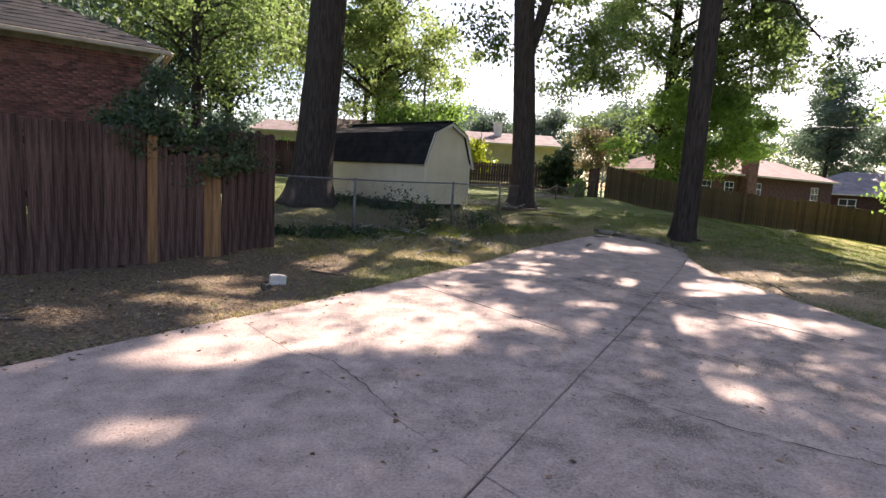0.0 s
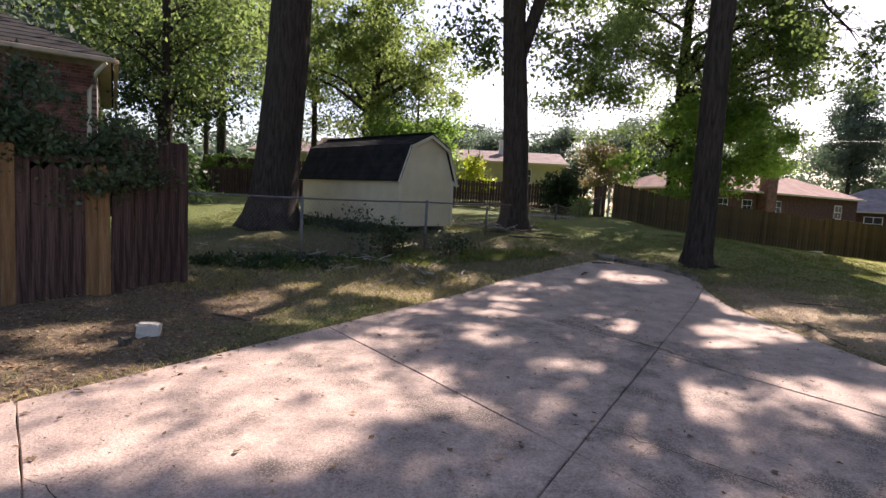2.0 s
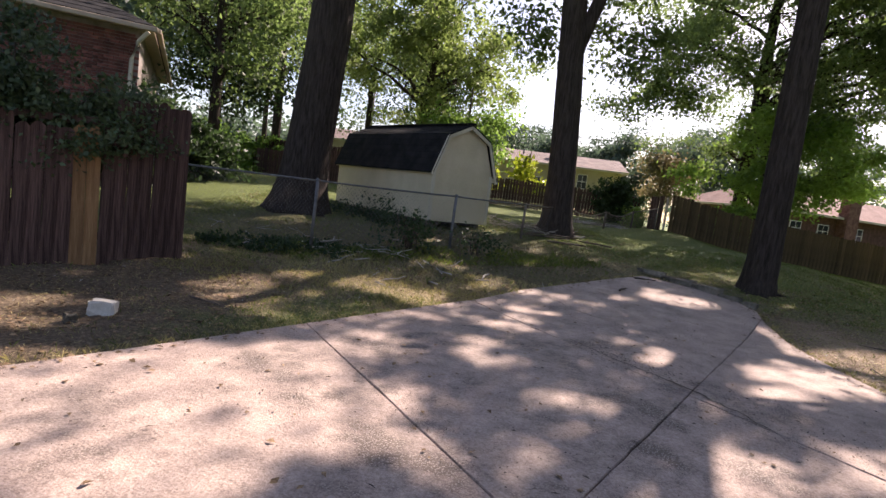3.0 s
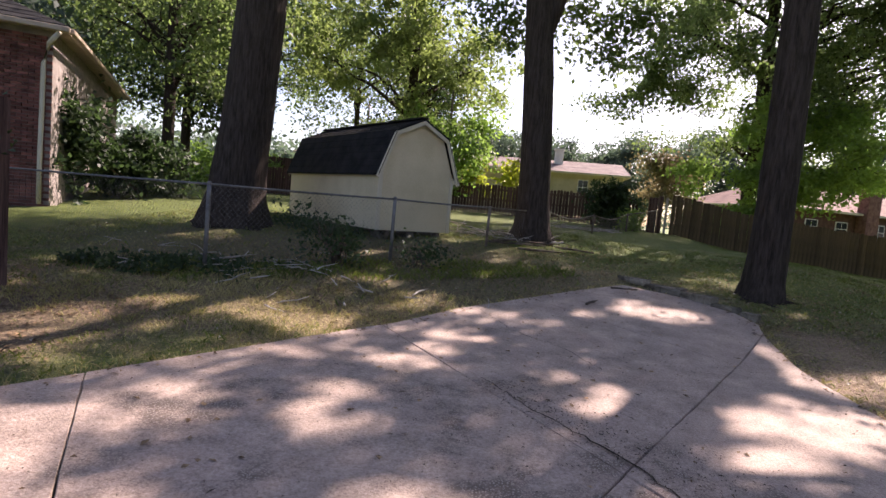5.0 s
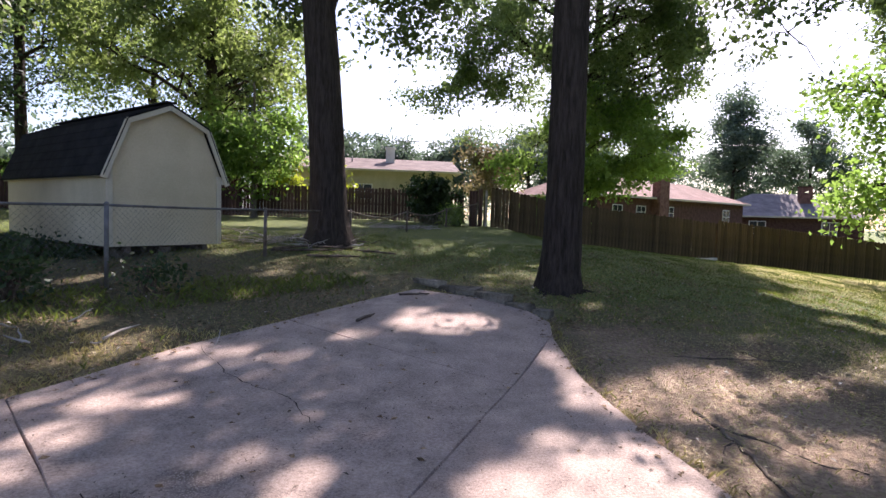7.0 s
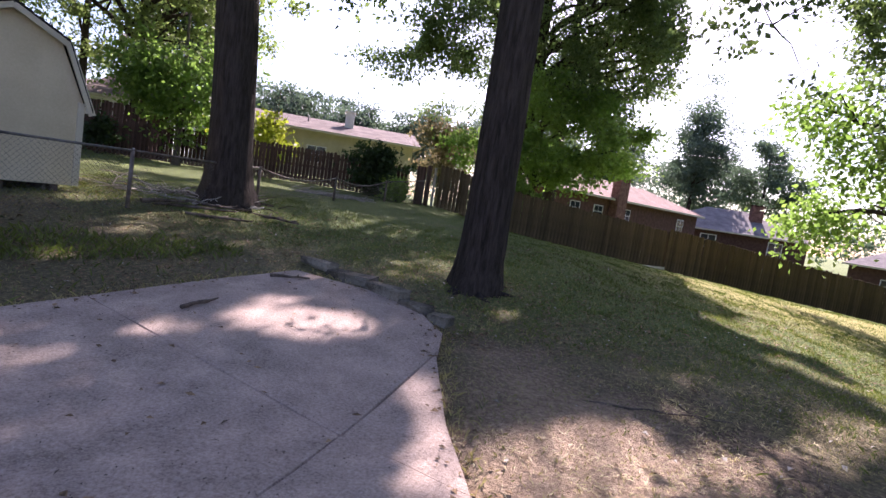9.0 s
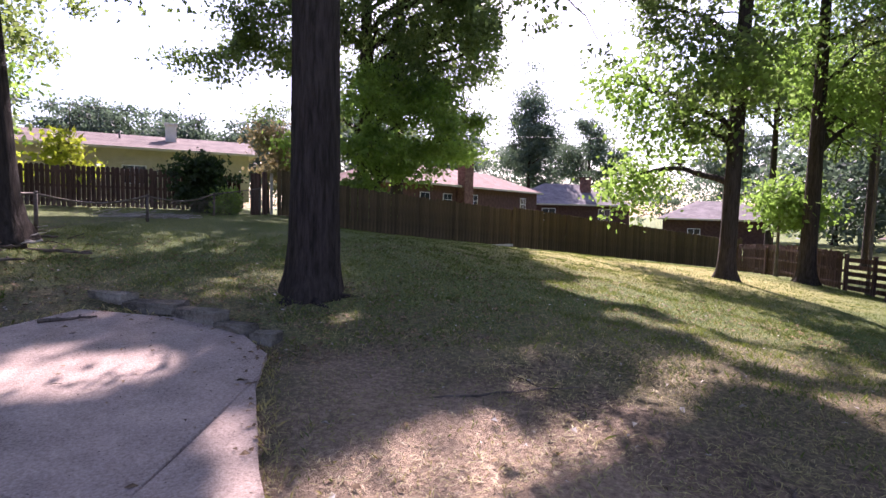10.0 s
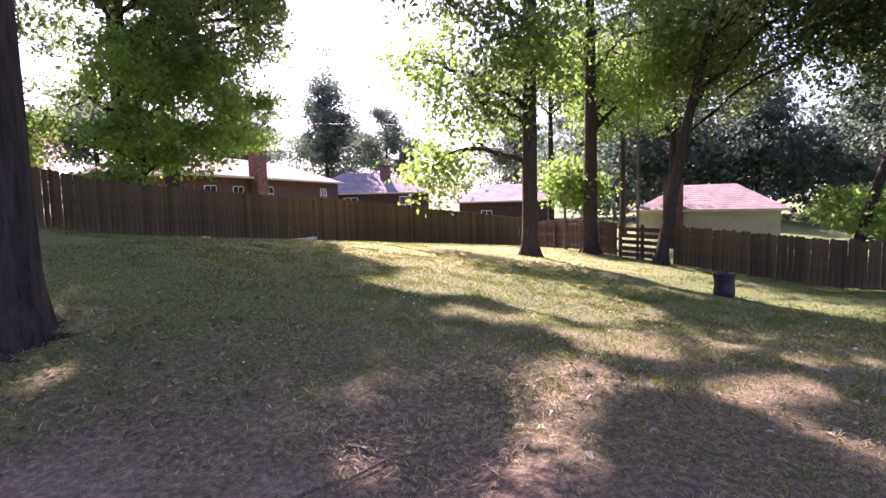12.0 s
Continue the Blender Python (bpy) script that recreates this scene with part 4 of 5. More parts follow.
def board_fence(label, ax, ay, bx, by, height, material, width=0.14, gap=0.006, seed=1, tops=None, special=None, back=1, drop=0.02, post_every=2.4, posts_front=False, wave=0.02, base=None):
    """Upright boards on three rails and posts, along a line over the ground."""
    rnd = random.Random(seed)
    L = math.hypot(bx - ax, by - ay)
    turn = math.degrees(math.atan2(by - ay, bx - ax))
    root = thing("board_fence", ax, ay, land(ax, ay), turn, label, "fence")
    z0 = land(ax, ay)
    base = base or land
    meshes = [picket_mesh("board", width, height + d, 0.019, 0.02 + 0.01 * i) for i, d in enumerate((-0.03, -0.01, 0.0, 0.02))]
    for me in meshes:
        me.materials.append(material)
    made = {}
    n = int(L / (width + gap))
    for i in range(n):
        s = (i + 0.5) * (width + gap)
        x, y = ax + (bx - ax) * s / L, ay + (by - ay) * s / L
        lift = tops(s) if tops else 0.0
        me = meshes[rnd.randrange(4)]
        if special and special(s):
            key = me.name
            if key not in made:
                made[key] = me.copy()
                made[key].materials.clear()
                made[key].materials.append(FENCE_NEW)
            me = made[key]
        ob = mesh_object("board", me, None, root)
        ob.matrix_local = pose(s, rnd.uniform(-0.006, 0.006), base(x, y) - z0 + drop + lift + rnd.uniform(-wave, wave), rnd.uniform(-0.8, 0.8), rnd.uniform(-0.5, 0.5), rnd.uniform(-1.5, 1.5))
    for k in range(max(1, int(L / post_every)) + 1):
        s = min(L - 0.05, k * post_every + 0.05)
        x, y = ax + (bx - ax) * s / L, ay + (by - ay) * s / L
        box("post", (s, 0.075 * back, base(x, y) - z0 + height * 0.48 - 0.05), (0.09, 0.09, height * 0.96), material, root)
    m = max(1, int(L / post_every))
    for k in range(m):
        s0, s1 = k * L / m, (k + 1) * L / m
        za = base(ax + (bx - ax) * s0 / L, ay + (by - ay) * s0 / L) - z0
        zb = base(ax + (bx - ax) * s1 / L, ay + (by - ay) * s1 / L) - z0
        for q in (0.16, 0.52, 0.86):
            d = Vector((s1 - s0, 0, zb - za))
            mm = Matrix.Translation(((s0 + s1) / 2, 0.03 * back, (za + zb) / 2 + q * height)) @ Matrix.Rotation(-math.atan2(d.z, d.x), 4, "Y") @ Matrix.Diagonal((d.length, 0.036, 0.085, 1))
            bm = bmesh.new()
            bmesh.ops.create_cube(bm, size=1.0, matrix=mm)
            part("rail", bm, material, root)
    return root


# the near fence runs from its free end towards the house; s counts from the end
FX, FY = -3.1, 9.1
dip = lambda s: -0.38 * step(0.75, 1.0, s) * (1 - step(1.75, 2.2, s))
board_fence("old dark weathered board fence with three newer replacement boards", FX, FY, FX - 0.66 * 8.2, FY - 0.75 * 8.2, 2.0, FENCE_OLD, 0.14, 0.002, 3, dip,
            lambda s: 1.02 < s < 1.3 or 2.02 < s < 2.14, back=-1, wave=0.015)
board_fence("long brown board fence across the back of the lawn", 8.6, 26.6, 18.2, 25.9, 1.6, FENCE_BACK, 0.14, 0.005, 4, back=1)
board_fence("long brown board fence running on down the slope", 18.25, 25.9, 35.0, 26.3, 1.72, FENCE_BACK, 0.14, 0.004, 5, back=1)
board_fence("grey slatted fence in the far corner of the lawn", 29.3, 22.9, 25.8, 16.8, 1.3, FENCE_OLD, 0.13, 0.008, 6, back=-1)
board_fence("brown board fence along the side of the lawn", 24.9, 14.5, 22.6, 2.0, 1.35, FENCE_BACK, 0.14, 0.006, 7, back=1)
board_fence("dark picket fence at the back behind the shed", -12.0, 29.5, 7.6, 27.6, 1.32, FENCE_OLD, 0.12, 0.018, 8, back=1)

board_fence("tall dark solid board fence in the shade behind the shed", -13.0, 31.2, -1.6, 29.2, 1.9, FENCE_OLD, 0.14, 0.004, 9, back=1)


def rail_gate():
    x, y = 24.95, 14.65
    root = thing("rail_gate", x, y, land(x, y), math.degrees(math.atan2(2.05, 0.8)), "weathered gate of horizontal boards between posts", "gate")
    for i in range(5):
        box("board", (1.1, 0.03 * (i % 2), 0.2 + 0.24 * i), (2.1, 0.025, 0.15), FENCE_OLD, root)
    for s in (0.05, 1.1, 2.15):
        box("post", (s, 0.09, 0.66), (0.1, 0.1, 1.4), FENCE_OLD, root, bevel=0.008)


rail_gate()


def gate_post():
    root = thing("gate_post", 8.2, 26.8, land(8.2, 26.8), 0, "weathered square gate post with a pale batten and a leaning board", "fence post")
    box("post", (0, 0, 0.72), (0.16, 0.16, 1.6), FENCE_OLD, root, bevel=0.01)
    box("batten", (0.22, -0.1, 0.75), (0.09, 0.03, 1.45), STICK_PALE, root, "bleached pale batten", 6)
    box("board", (-0.3, -0.05, 0.7), (0.35, 0.04, 1.5), FENCE_OLD, root)


gate_post()

CHAIN = [(-6.9, 12.3), (-1.95, 10.93), (0.22, 12.93), (1.73, 15.4), (3.16, 18.1), (4.7, 20.8), (6.3, 23.7), (8.0, 26.6)]


def chain_fence():
    root = thing("chain_link_fence", -1.95, 10.93, land(-1.95, 10.93), 0, "low galvanised chain-link fence with a bent top rail", "fence")
    inv = Matrix.Translation((1.95, -10.93, -land(-1.95, 10.93)))
    tops = [1.4, 1.42, 1.45, 1.46, 1.5, 1.55, 1.7, 2.0]
    for i, ((x, y), tz) in enumerate(zip(CHAIN, tops)):
        if i == 0:
            continue
        z = land(x, y)
        mat = STEEL if i < 3 else RUST_STEEL
        tube("post", [inv @ Vector((x, y, z - 0.1)), inv @ Vector((x + 0.01, y, tz))], [0.03, 0.03], mat, root)
        bm = bmesh.new()
        bmesh.ops.create_uvsphere(bm, u_segments=8, v_segments=5, radius=0.036, matrix=Matrix.Translation(inv @ Vector((x + 0.01, y, tz + 0.01))))
        part("post_cap", bm, mat, root, "", True)
    for i in range(len(CHAIN) - 1):
        (ax, ay), (bx, by) = CHAIN[i], CHAIN[i + 1]
        sag = 0.16 if i in (4, 5) else 0.01
        pts = []
        for j in range(9):
            t = j / 8
            pts.append(inv @ Vector((ax + (bx - ax) * t, ay + (by - ay) * t, tops[i] + (tops[i + 1] - tops[i]) * t - sag * math.sin(math.pi * t))))
        tube("top_rail", pts, [0.017] * 9, RUST_STEEL if i > 2 else STEEL, root)
        # woven wire
        L = math.hypot(bx - ax, by - ay)
        lists = []
        pitch = 0.075
        for s in (1, -1):
            k = -int(1.2 / pitch)
            while k * pitch < L + 1.2:
                pl = []
                for j in range(7):
                    h = j / 6
                    u = k * pitch + s * h * 1.0
                    if 0 <= u <= L:
                        t = u / L
                        x, y = ax + (bx - ax) * t, ay + (by - ay) * t
                        lo, hi = land(x, y) + 0.03, tops[i] + (tops[i + 1] - tops[i]) * t - sag * math.sin(math.pi * t)
                        pl.append(inv @ Vector((x, y, lo + (hi - lo) * h)))
                if len(pl) > 1:
                    lists.append(tube_lists(pl, [0.0017] * len(pl), 3, 0, 0, False))
                k += 1
        if lists:
            v, f = join_lists(lists)
            from_lists("wire_mesh", v, f, STEEL if i < 4 else RUST_STEEL, root)


chain_fence()


# ---- houses ----
def window(parent, x, y, z, w, h, turn=0.0, out=-0.03):
    m = pose(x, y, z, 0, 0, turn)
    wn_ = box("window", (0, 0, 0), (w, 0.06, h), WHITE, parent, "white framed window")
    wn_.matrix_local = m
    for sx in (-1, 1):
        for sz in (-1, 1):
            box("pane", (sx * w * 0.235, out, sz * h * 0.235), (w * 0.43, 0.01, h * 0.43), PANE, wn_)


def house(label, x, y, z, turn, length, depth, wall_h, rise, wall, roof, hip=2.5, over=0.45, windows=(), chimney=None, vents=(), hip_left=None):
    """A single-storey house; its long front runs along x from the origin, y goes back."""
    root = thing("house", x, y, z, turn, label, "house")
    for nm, c, s in (("front_wall", (length / 2, 0.1, wall_h / 2), (length, 0.2, wall_h)), ("back_wall", (length / 2, depth - 0.1, wall_h / 2), (length, 0.2, wall_h)),
                     ("end_wall", (0.1, depth / 2, wall_h / 2), (0.2, depth - 0.41, wall_h)), ("end_wall", (length - 0.1, depth / 2, wall_h / 2), (0.2, depth - 0.41, wall_h))):
        box(nm, c, s, wall, root)
    hl = hip if hip_left is None else hip_left
    o = over
    lo = [(-o, -o), (length + o, -o), (length + o, depth + o), (-o, depth + o)]
    r0, r1 = (hl if hl > 0.05 else -o, depth / 2), (length - hip if hip > 0.05 else length + o, depth / 2)
    n = 12
    def slope(p0, p1, q1, q0, nm, cover=roof):
        v, f = [], []
        for i in range(n):
            for t, lift in ((i / n, 0.014), ((i + 1) / n, 0.004)):
                for a, b in ((p0, q0), (p1, q1)):
                    v.append(Vector((a[0] + (b[0] - a[0]) * t, a[1] + (b[1] - a[1]) * t, wall_h + rise * t + lift)))
        f = [(2 * i, 2 * i + 1, 2 * i + 3, 2 * i + 2) for i in range(len(v) // 2 - 1)]
        from_lists(nm, v, f, cover, root)
    slope(lo[0], lo[1], r1, r0, "roof_front")
    slope(lo[2], lo[3], r0, r1, "roof_back")
    slope(lo[1], lo[2], r1, r1, "roof_end" if hip > 0.05 else "gable_end", roof if hip > 0.05 else wall)
    slope(lo[3], lo[0], r0, r0, "roof_end" if hl > 0.05 else "gable_end", roof if hl > 0.05 else wall)
    box("soffit", (length / 2, depth / 2, wall_h - 0.02), (length + 2 * o - 0.02, depth + 2 * o - 0.02, 0.03), TRIM, root)
    box("fascia", (length / 2, -o - 0.015, wall_h - 0.06), (length + 2 * o, 0.03, 0.16), TRIM, root)
    box("fascia", (length + o + 0.015, depth / 2, wall_h - 0.06), (0.03, depth + 2 * o, 0.16), TRIM, root)
    box("fascia", (-o - 0.015, depth / 2, wall_h - 0.06), (0.03, depth + 2 * o, 0.16), TRIM, root)
    for wx, wz, ww, wh in windows:
        window(root, wx, -0.02, wz, ww, wh)
    if chimney:
        cx, cy, cw, ch, mat = chimney
        ck = box("chimney", (cx, cy, ch / 2), (cw, 0.75, ch), mat, root, "", bevel=0.02)
        box("chimney_cap", (cx, cy, ch + 0.06), (cw + 0.15, 0.9, 0.12), mat, ck)
    for vx, vy, vz in vents:
        tube("roof_vent", [(vx, vy, vz - 0.4), (vx, vy, vz + 0.25)], [0.06, 0.06], STEEL, root)
    return root


house("low pale yellow house with a long tan shingle roof", -16.0, 47.6, 1.65, -1.5, 26.5, 9.0, 3.3, 1.3, YELLOW_WALL, SHINGLE_TAN, 0.0, 0.5,
      [(19.5, 1.6, 1.4, 1.2), (23.5, 2.2, 0.8, 1.2), (12, 1.6, 1.4, 1.2)], (21.6, 3.0, 0.7, 5.3, WHITE), [(18.5, 2.6, 4.3)])
house("brown brick house with a reddish shingle roof and a chimney", 20.5, 42.8, -0.4, 26.0, 22.0, 9.0, 3.9, 1.9, BRICK_FAR, SHINGLE_RED, 3.0, 0.5,
      [(9.5, 2.7, 1.3, 1.1), (5.6, 2.7, 1.2, 1.0), (18.8, 2.6, 1.2, 1.3), (2.6, 2.7, 1.2, 1.0)], (7.6, -0.42, 1.3, 5.8, BRICK_FAR))
house("grey-roofed brick house with a hipped roof", 40.5, 57.6, -0.9, -26.0, 14.0, 10.0, 3.4, 2.6, BRICK_FAR, SHINGLE_GREY, 5.0, 0.5,
      [(4.5, 2.2, 1.6, 1.4), (11.0, 2.0, 1.4, 1.9), (2.4, 2.3, 0.8, 1.0)], (9.6, 3.0, 1.2, 6.6, BRICK_FAR))
house("low grey-roofed house far down the slope", 51.5, 45.5, -2.0, -55.0, 10.0, 8.0, 3.2, 1.9, BRICK_FAR, SHINGLE_GREY, 3.0, 0.5, [(3, 1.6, 1.2, 1.2)])
house("house with a pinkish roof and brick chimney beyond the side fence", 43.0, 22.4, -2.6, -78.0, 8.4, 7.0, 2.9, 1.7, YELLOW_WALL, SHINGLE_TAN, 2.5, 0.5,
      [(2.0, 1.6, 1.2, 1.2)], (2.2, -0.3, 1.2, 4.9, BRICK_FAR))
house("small white gabled house beyond the back fence", -9.5, 42.0, 1.4, -8.0, 5.0, 6.0, 3.0, 1.6, WHITE, SHINGLE_TAN, 0.0, 0.4, [(2.5, 1.6, 1.0, 1.2)])


def near_house():
    """The brick house beside the driveway: its side wall runs along y."""
    root = thing("brick_house", -8.1, 14.75, land(-8.3, 14.4), -58, "red-brown brick house with a dark hipped shingle roof and tan gutter", "house")
    H = 4.47 - land(-8.3, 14.4)
    box("side_wall", (-0.15, -8.0, H / 2), (0.2, 16.0, H), MORTAR, root)
    box("end_wall", (-5.0, -0.1, H / 2), (9.5, 0.2, H), MORTAR, root)
    box("back_wall", (-9.8, -8.0, H / 2), (0.2, 15.6, H), MORTAR, root)
    box("soffit", (-5.0, -8.0, H + 0.0), (10.4, 16.6, 0.03), GUTTER, root)
    A, B, C, D = (0.4, 0.35), (0.4, -16.4), (-10.2, -16.4), (-10.2, 0.35)
    r0, r1 = (-4.9, -4.9), (-4.9, -11.5)
    def slope(p0, p1, q1, q0):
        v, f = [], []
        for i in range(16):
            for t, lift in ((i / 16, 0.018), ((i + 1) / 16, 0.006)):
                for a, b in ((p0, q0), (p1, q1)):
                    v.append(Vector((a[0] + (b[0] - a[0]) * t, a[1] + (b[1] - a[1]) * t, H + 0.05 + 2.5 * t + lift)))
        f = [(2 * i, 2 * i + 1, 2 * i + 3, 2 * i + 2) for i in range(len(v) // 2 - 1)]
        from_lists("roof_slope", v, f, SHINGLE_BLACK, root, "dark shingle roof slope")
    slope(B, A, r0, r1)
    slope(A, D, r0, r0)
    slope(C, B, r1, r1)
    slope(D, C, r1, r0)
    # gutter: an open trough along the eaves, and a downspout at the corner
    bm = bmesh.new()
    add_box(bm, 0.46, -8.0, H - 0.03, 0.11, 16.8, 0.12, 0, 0.02)
    part("gutter", bm, GUTTER, root, "tan metal gutter")
    bm = bmesh.new()
    add_box(bm, -4.9, 0.41, H - 0.03, 10.5, 0.11, 0.12, 0, 0.02)
    part("gutter", bm, GUTTER, root, "tan metal gutter")
    tube("downspout", [(0.42, 0.2, H - 0.1), (0.3, 0.0, H - 0.35), (0.03, -0.15, H - 0.75), (0.0, -0.18, 1.0), (0.0, -0.18, 0.1)], [0.05] * 5, TRIM, root, "cream downspout")
    # brickwork on the side that the walk sees: courses above the fence
    me = bpy.data.meshes.new("brick")
    bm = bmesh.new()
    add_box(bm, 0, 0, 0, 0.05, 0.2, 0.062)
    bm.to_mesh(me)
    bm.free()
    me.materials.append(BRICK)
    return root, me, H


NEAR_HOUSE, BRICK_MESH, NEAR_H = near_house()


def brickwork():
    rnd = random.Random(9)
    rows = int((NEAR_H - 0.1) / 0.075)
    lists, made = [], 0
    for r in range(rows):
        z = 0.06 + r * 0.075
        for c in range(74):
            y = -0.1 - c * 0.213 - (0.106 if r % 2 else 0.0)
            x = -0.05 + 0.012 + rnd.uniform(-0.003, 0.003)
            near = z > 2.3 and 0.8 < -y < 6.0 and made < 300
            if near:
                ob = mesh_object("brick", BRICK_MESH, None, NEAR_HOUSE)
                ob.matrix_local = pose(x, y, z, 0, 0, rnd.uniform(-0.6, 0.6))
                made += 1
            else:
                v = [Vector((x + dx * 0.025, y + dy * 0.1, z + dz * 0.031)) for dz in (-1, 1) for dx, dy in ((-1, -1), (1, -1), (1, 1), (-1, 1))]
                lists.append((v, [(4, 5, 6, 7), (0, 1, 5, 4), (1, 2, 6, 5), (2, 3, 7, 6)]))
    v, f = join_lists(lists)
    ob = from_lists("brickwork", v, f, BRICK, NEAR_HOUSE)
    ob["kind"] = "stuff"


# ---- shrubs and small things ----
def shrub(label, x, y, blobs, leaf, size, seed, stems=9, name="shrub"):
    z0 = land(x, y) - 0.03
    root = thing(name, x, y, z0, label=label, category="shrub")
    rnd = random.Random(seed)
    for i in range(stems):
        bx, by, bz = rnd.choice(blobs)[:3]
        e = (bx - x + rnd.uniform(-0.2, 0.2), by - y + rnd.uniform(-0.2, 0.2), bz - z0 + rnd.uniform(-0.1, 0.25))
        p = limb_path(rnd, (rnd.uniform(-0.08, 0.08), rnd.uniform(-0.08, 0.08), 0), e, 0.05, 4, 0.08)
        tube("stem", p, [0.012, 0.01, 0.008, 0.006, 0.003], STICK, root, "", 5)
    leaf_mesh("foliage", leaf_cloud(blobs, size, seed, False, 0.1, 0.16) - np.array([x, y, z0]), leaf, root)


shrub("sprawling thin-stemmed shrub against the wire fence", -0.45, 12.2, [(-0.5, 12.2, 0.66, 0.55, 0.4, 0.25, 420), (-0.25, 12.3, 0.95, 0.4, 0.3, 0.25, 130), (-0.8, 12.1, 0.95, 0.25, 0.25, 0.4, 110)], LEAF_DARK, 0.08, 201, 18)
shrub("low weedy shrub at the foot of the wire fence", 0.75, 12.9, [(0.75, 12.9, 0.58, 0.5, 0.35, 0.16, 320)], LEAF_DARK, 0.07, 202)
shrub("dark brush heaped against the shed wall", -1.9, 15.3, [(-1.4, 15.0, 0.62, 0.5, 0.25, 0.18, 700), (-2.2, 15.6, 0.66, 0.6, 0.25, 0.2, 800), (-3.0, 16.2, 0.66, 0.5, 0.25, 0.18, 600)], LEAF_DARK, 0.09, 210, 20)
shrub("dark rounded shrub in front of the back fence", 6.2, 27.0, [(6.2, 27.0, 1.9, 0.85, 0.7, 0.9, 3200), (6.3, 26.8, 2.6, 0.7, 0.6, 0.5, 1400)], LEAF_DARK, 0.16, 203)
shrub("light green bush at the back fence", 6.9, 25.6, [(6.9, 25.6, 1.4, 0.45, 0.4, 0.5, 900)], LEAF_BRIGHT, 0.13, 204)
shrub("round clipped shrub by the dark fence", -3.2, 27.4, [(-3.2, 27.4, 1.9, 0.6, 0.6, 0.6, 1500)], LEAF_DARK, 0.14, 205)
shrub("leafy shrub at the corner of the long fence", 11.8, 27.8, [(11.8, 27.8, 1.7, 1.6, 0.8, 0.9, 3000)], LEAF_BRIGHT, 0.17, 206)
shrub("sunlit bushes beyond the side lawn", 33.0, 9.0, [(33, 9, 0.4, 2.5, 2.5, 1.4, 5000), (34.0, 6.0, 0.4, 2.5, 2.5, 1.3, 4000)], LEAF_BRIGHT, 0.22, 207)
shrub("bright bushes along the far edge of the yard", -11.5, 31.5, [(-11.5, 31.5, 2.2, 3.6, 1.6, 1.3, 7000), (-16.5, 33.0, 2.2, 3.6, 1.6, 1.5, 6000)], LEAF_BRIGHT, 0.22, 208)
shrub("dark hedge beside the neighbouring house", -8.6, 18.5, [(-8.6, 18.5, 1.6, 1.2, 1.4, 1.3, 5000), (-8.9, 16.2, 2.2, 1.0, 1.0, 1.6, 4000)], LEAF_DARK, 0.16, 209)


def juniper():
    """An overgrown evergreen that leans over the near fence."""
    x, y = -4.9, 8.15
    z0 = land(x, y)
    root = thing("juniper_bush", x, y, z0, label="overgrown evergreen bush spilling over the dark board fence", category="shrub")
    rnd = random.Random(31)
    tips = []
    for i in range(34):
        s = rnd.uniform(0.4, 2.5)
        o = rnd.uniform(-0.1, 0.9)
        e = Vector((FX - 0.66 * s - 0.75 * o - x, FY - 0.75 * s + 0.66 * o - y, rnd.uniform(1.7, 2.85 if s > 1.0 else 2.3) - (0.3 if o < 0.15 else 0.0)))
        p = limb_path(rnd, (rnd.uniform(-0.2, 0.2), rnd.uniform(-0.2, 0.2), 0.3), e, 0.25, 6, 0.14)
        tube("branch", p, [0.022 * (1 - 0.13 * j) for j in range(7)], BARK, root, "", 5)
        tips += p[3:]
    blobs = [(p.x + x, p.y + y, p.z + z0, 0.3, 0.3, 0.14, 150) for p in tips]
    leaf_mesh("foliage", leaf_cloud(blobs, 0.07, 32, False, 0.0, 0.1) - np.array([x, y, z0]), NEEDLE, root)


juniper()


def rough_stone(name, x, y, sx, sy, sz, turn, mat, label, category, seed, group=""):
    rnd = random.Random(seed)
    bm = bmesh.new()
    add_box(bm, 0, 0, sz / 2, sx, sy, sz)
    bmesh.ops.bevel(bm, geom=list(bm.edges), offset=min(sx, sy, sz) * 0.09, segments=1, affect="EDGES")
    bmesh.ops.subdivide_edges(bm, edges=list(bm.edges), cuts=1, use_grid_fill=True)
    for q in bm.verts:
        q.co += Vector((rnd.uniform(-1, 1), rnd.uniform(-1, 1), rnd.uniform(-1, 1))) * 0.012
    ob = part(name, bm, mat, None, "", False)
    ob.matrix_world = pose(x, y, soil(x, y) - 0.015, rnd.uniform(-3, 3), rnd.uniform(-3, 3), turn)
    tagged(ob, label, category, group)


rough_stone("concrete_block", -2.36, 6.74, 0.21, 0.14, 0.13, 20, BLOCK, "pale broken concrete block lying at the slab's edge", "block", 1)
rough_stone("brick_lump", -2.42, 6.45, 0.1, 0.1, 0.09, 50, STONE, "dark broken brick beside the concrete block", "brick", 2)
for i, (x, y, l) in enumerate([(4.5, 13.92, 0.62), (4.92, 13.42, 0.66), (5.3, 12.93, 0.56), (5.58, 12.55, 0.36), (5.8, 12.22, 0.22)]):
    rough_stone("edging_stone", x, y, l, 0.2 + 0.03 * (i % 2), 0.1 + 0.015 * (i % 3), -51 + 6 * ((i * 2) % 3 - 1), PAVER, "flat grey edging stone set along the driveway's end", "stone", 10 + i, "edging stones")
rough_stone("flat_stone", 17.4, 25.5, 1.1, 0.2, 0.1, 0, BLOCK, "pale flat stone lying at the foot of the back fence", "stone", 20)


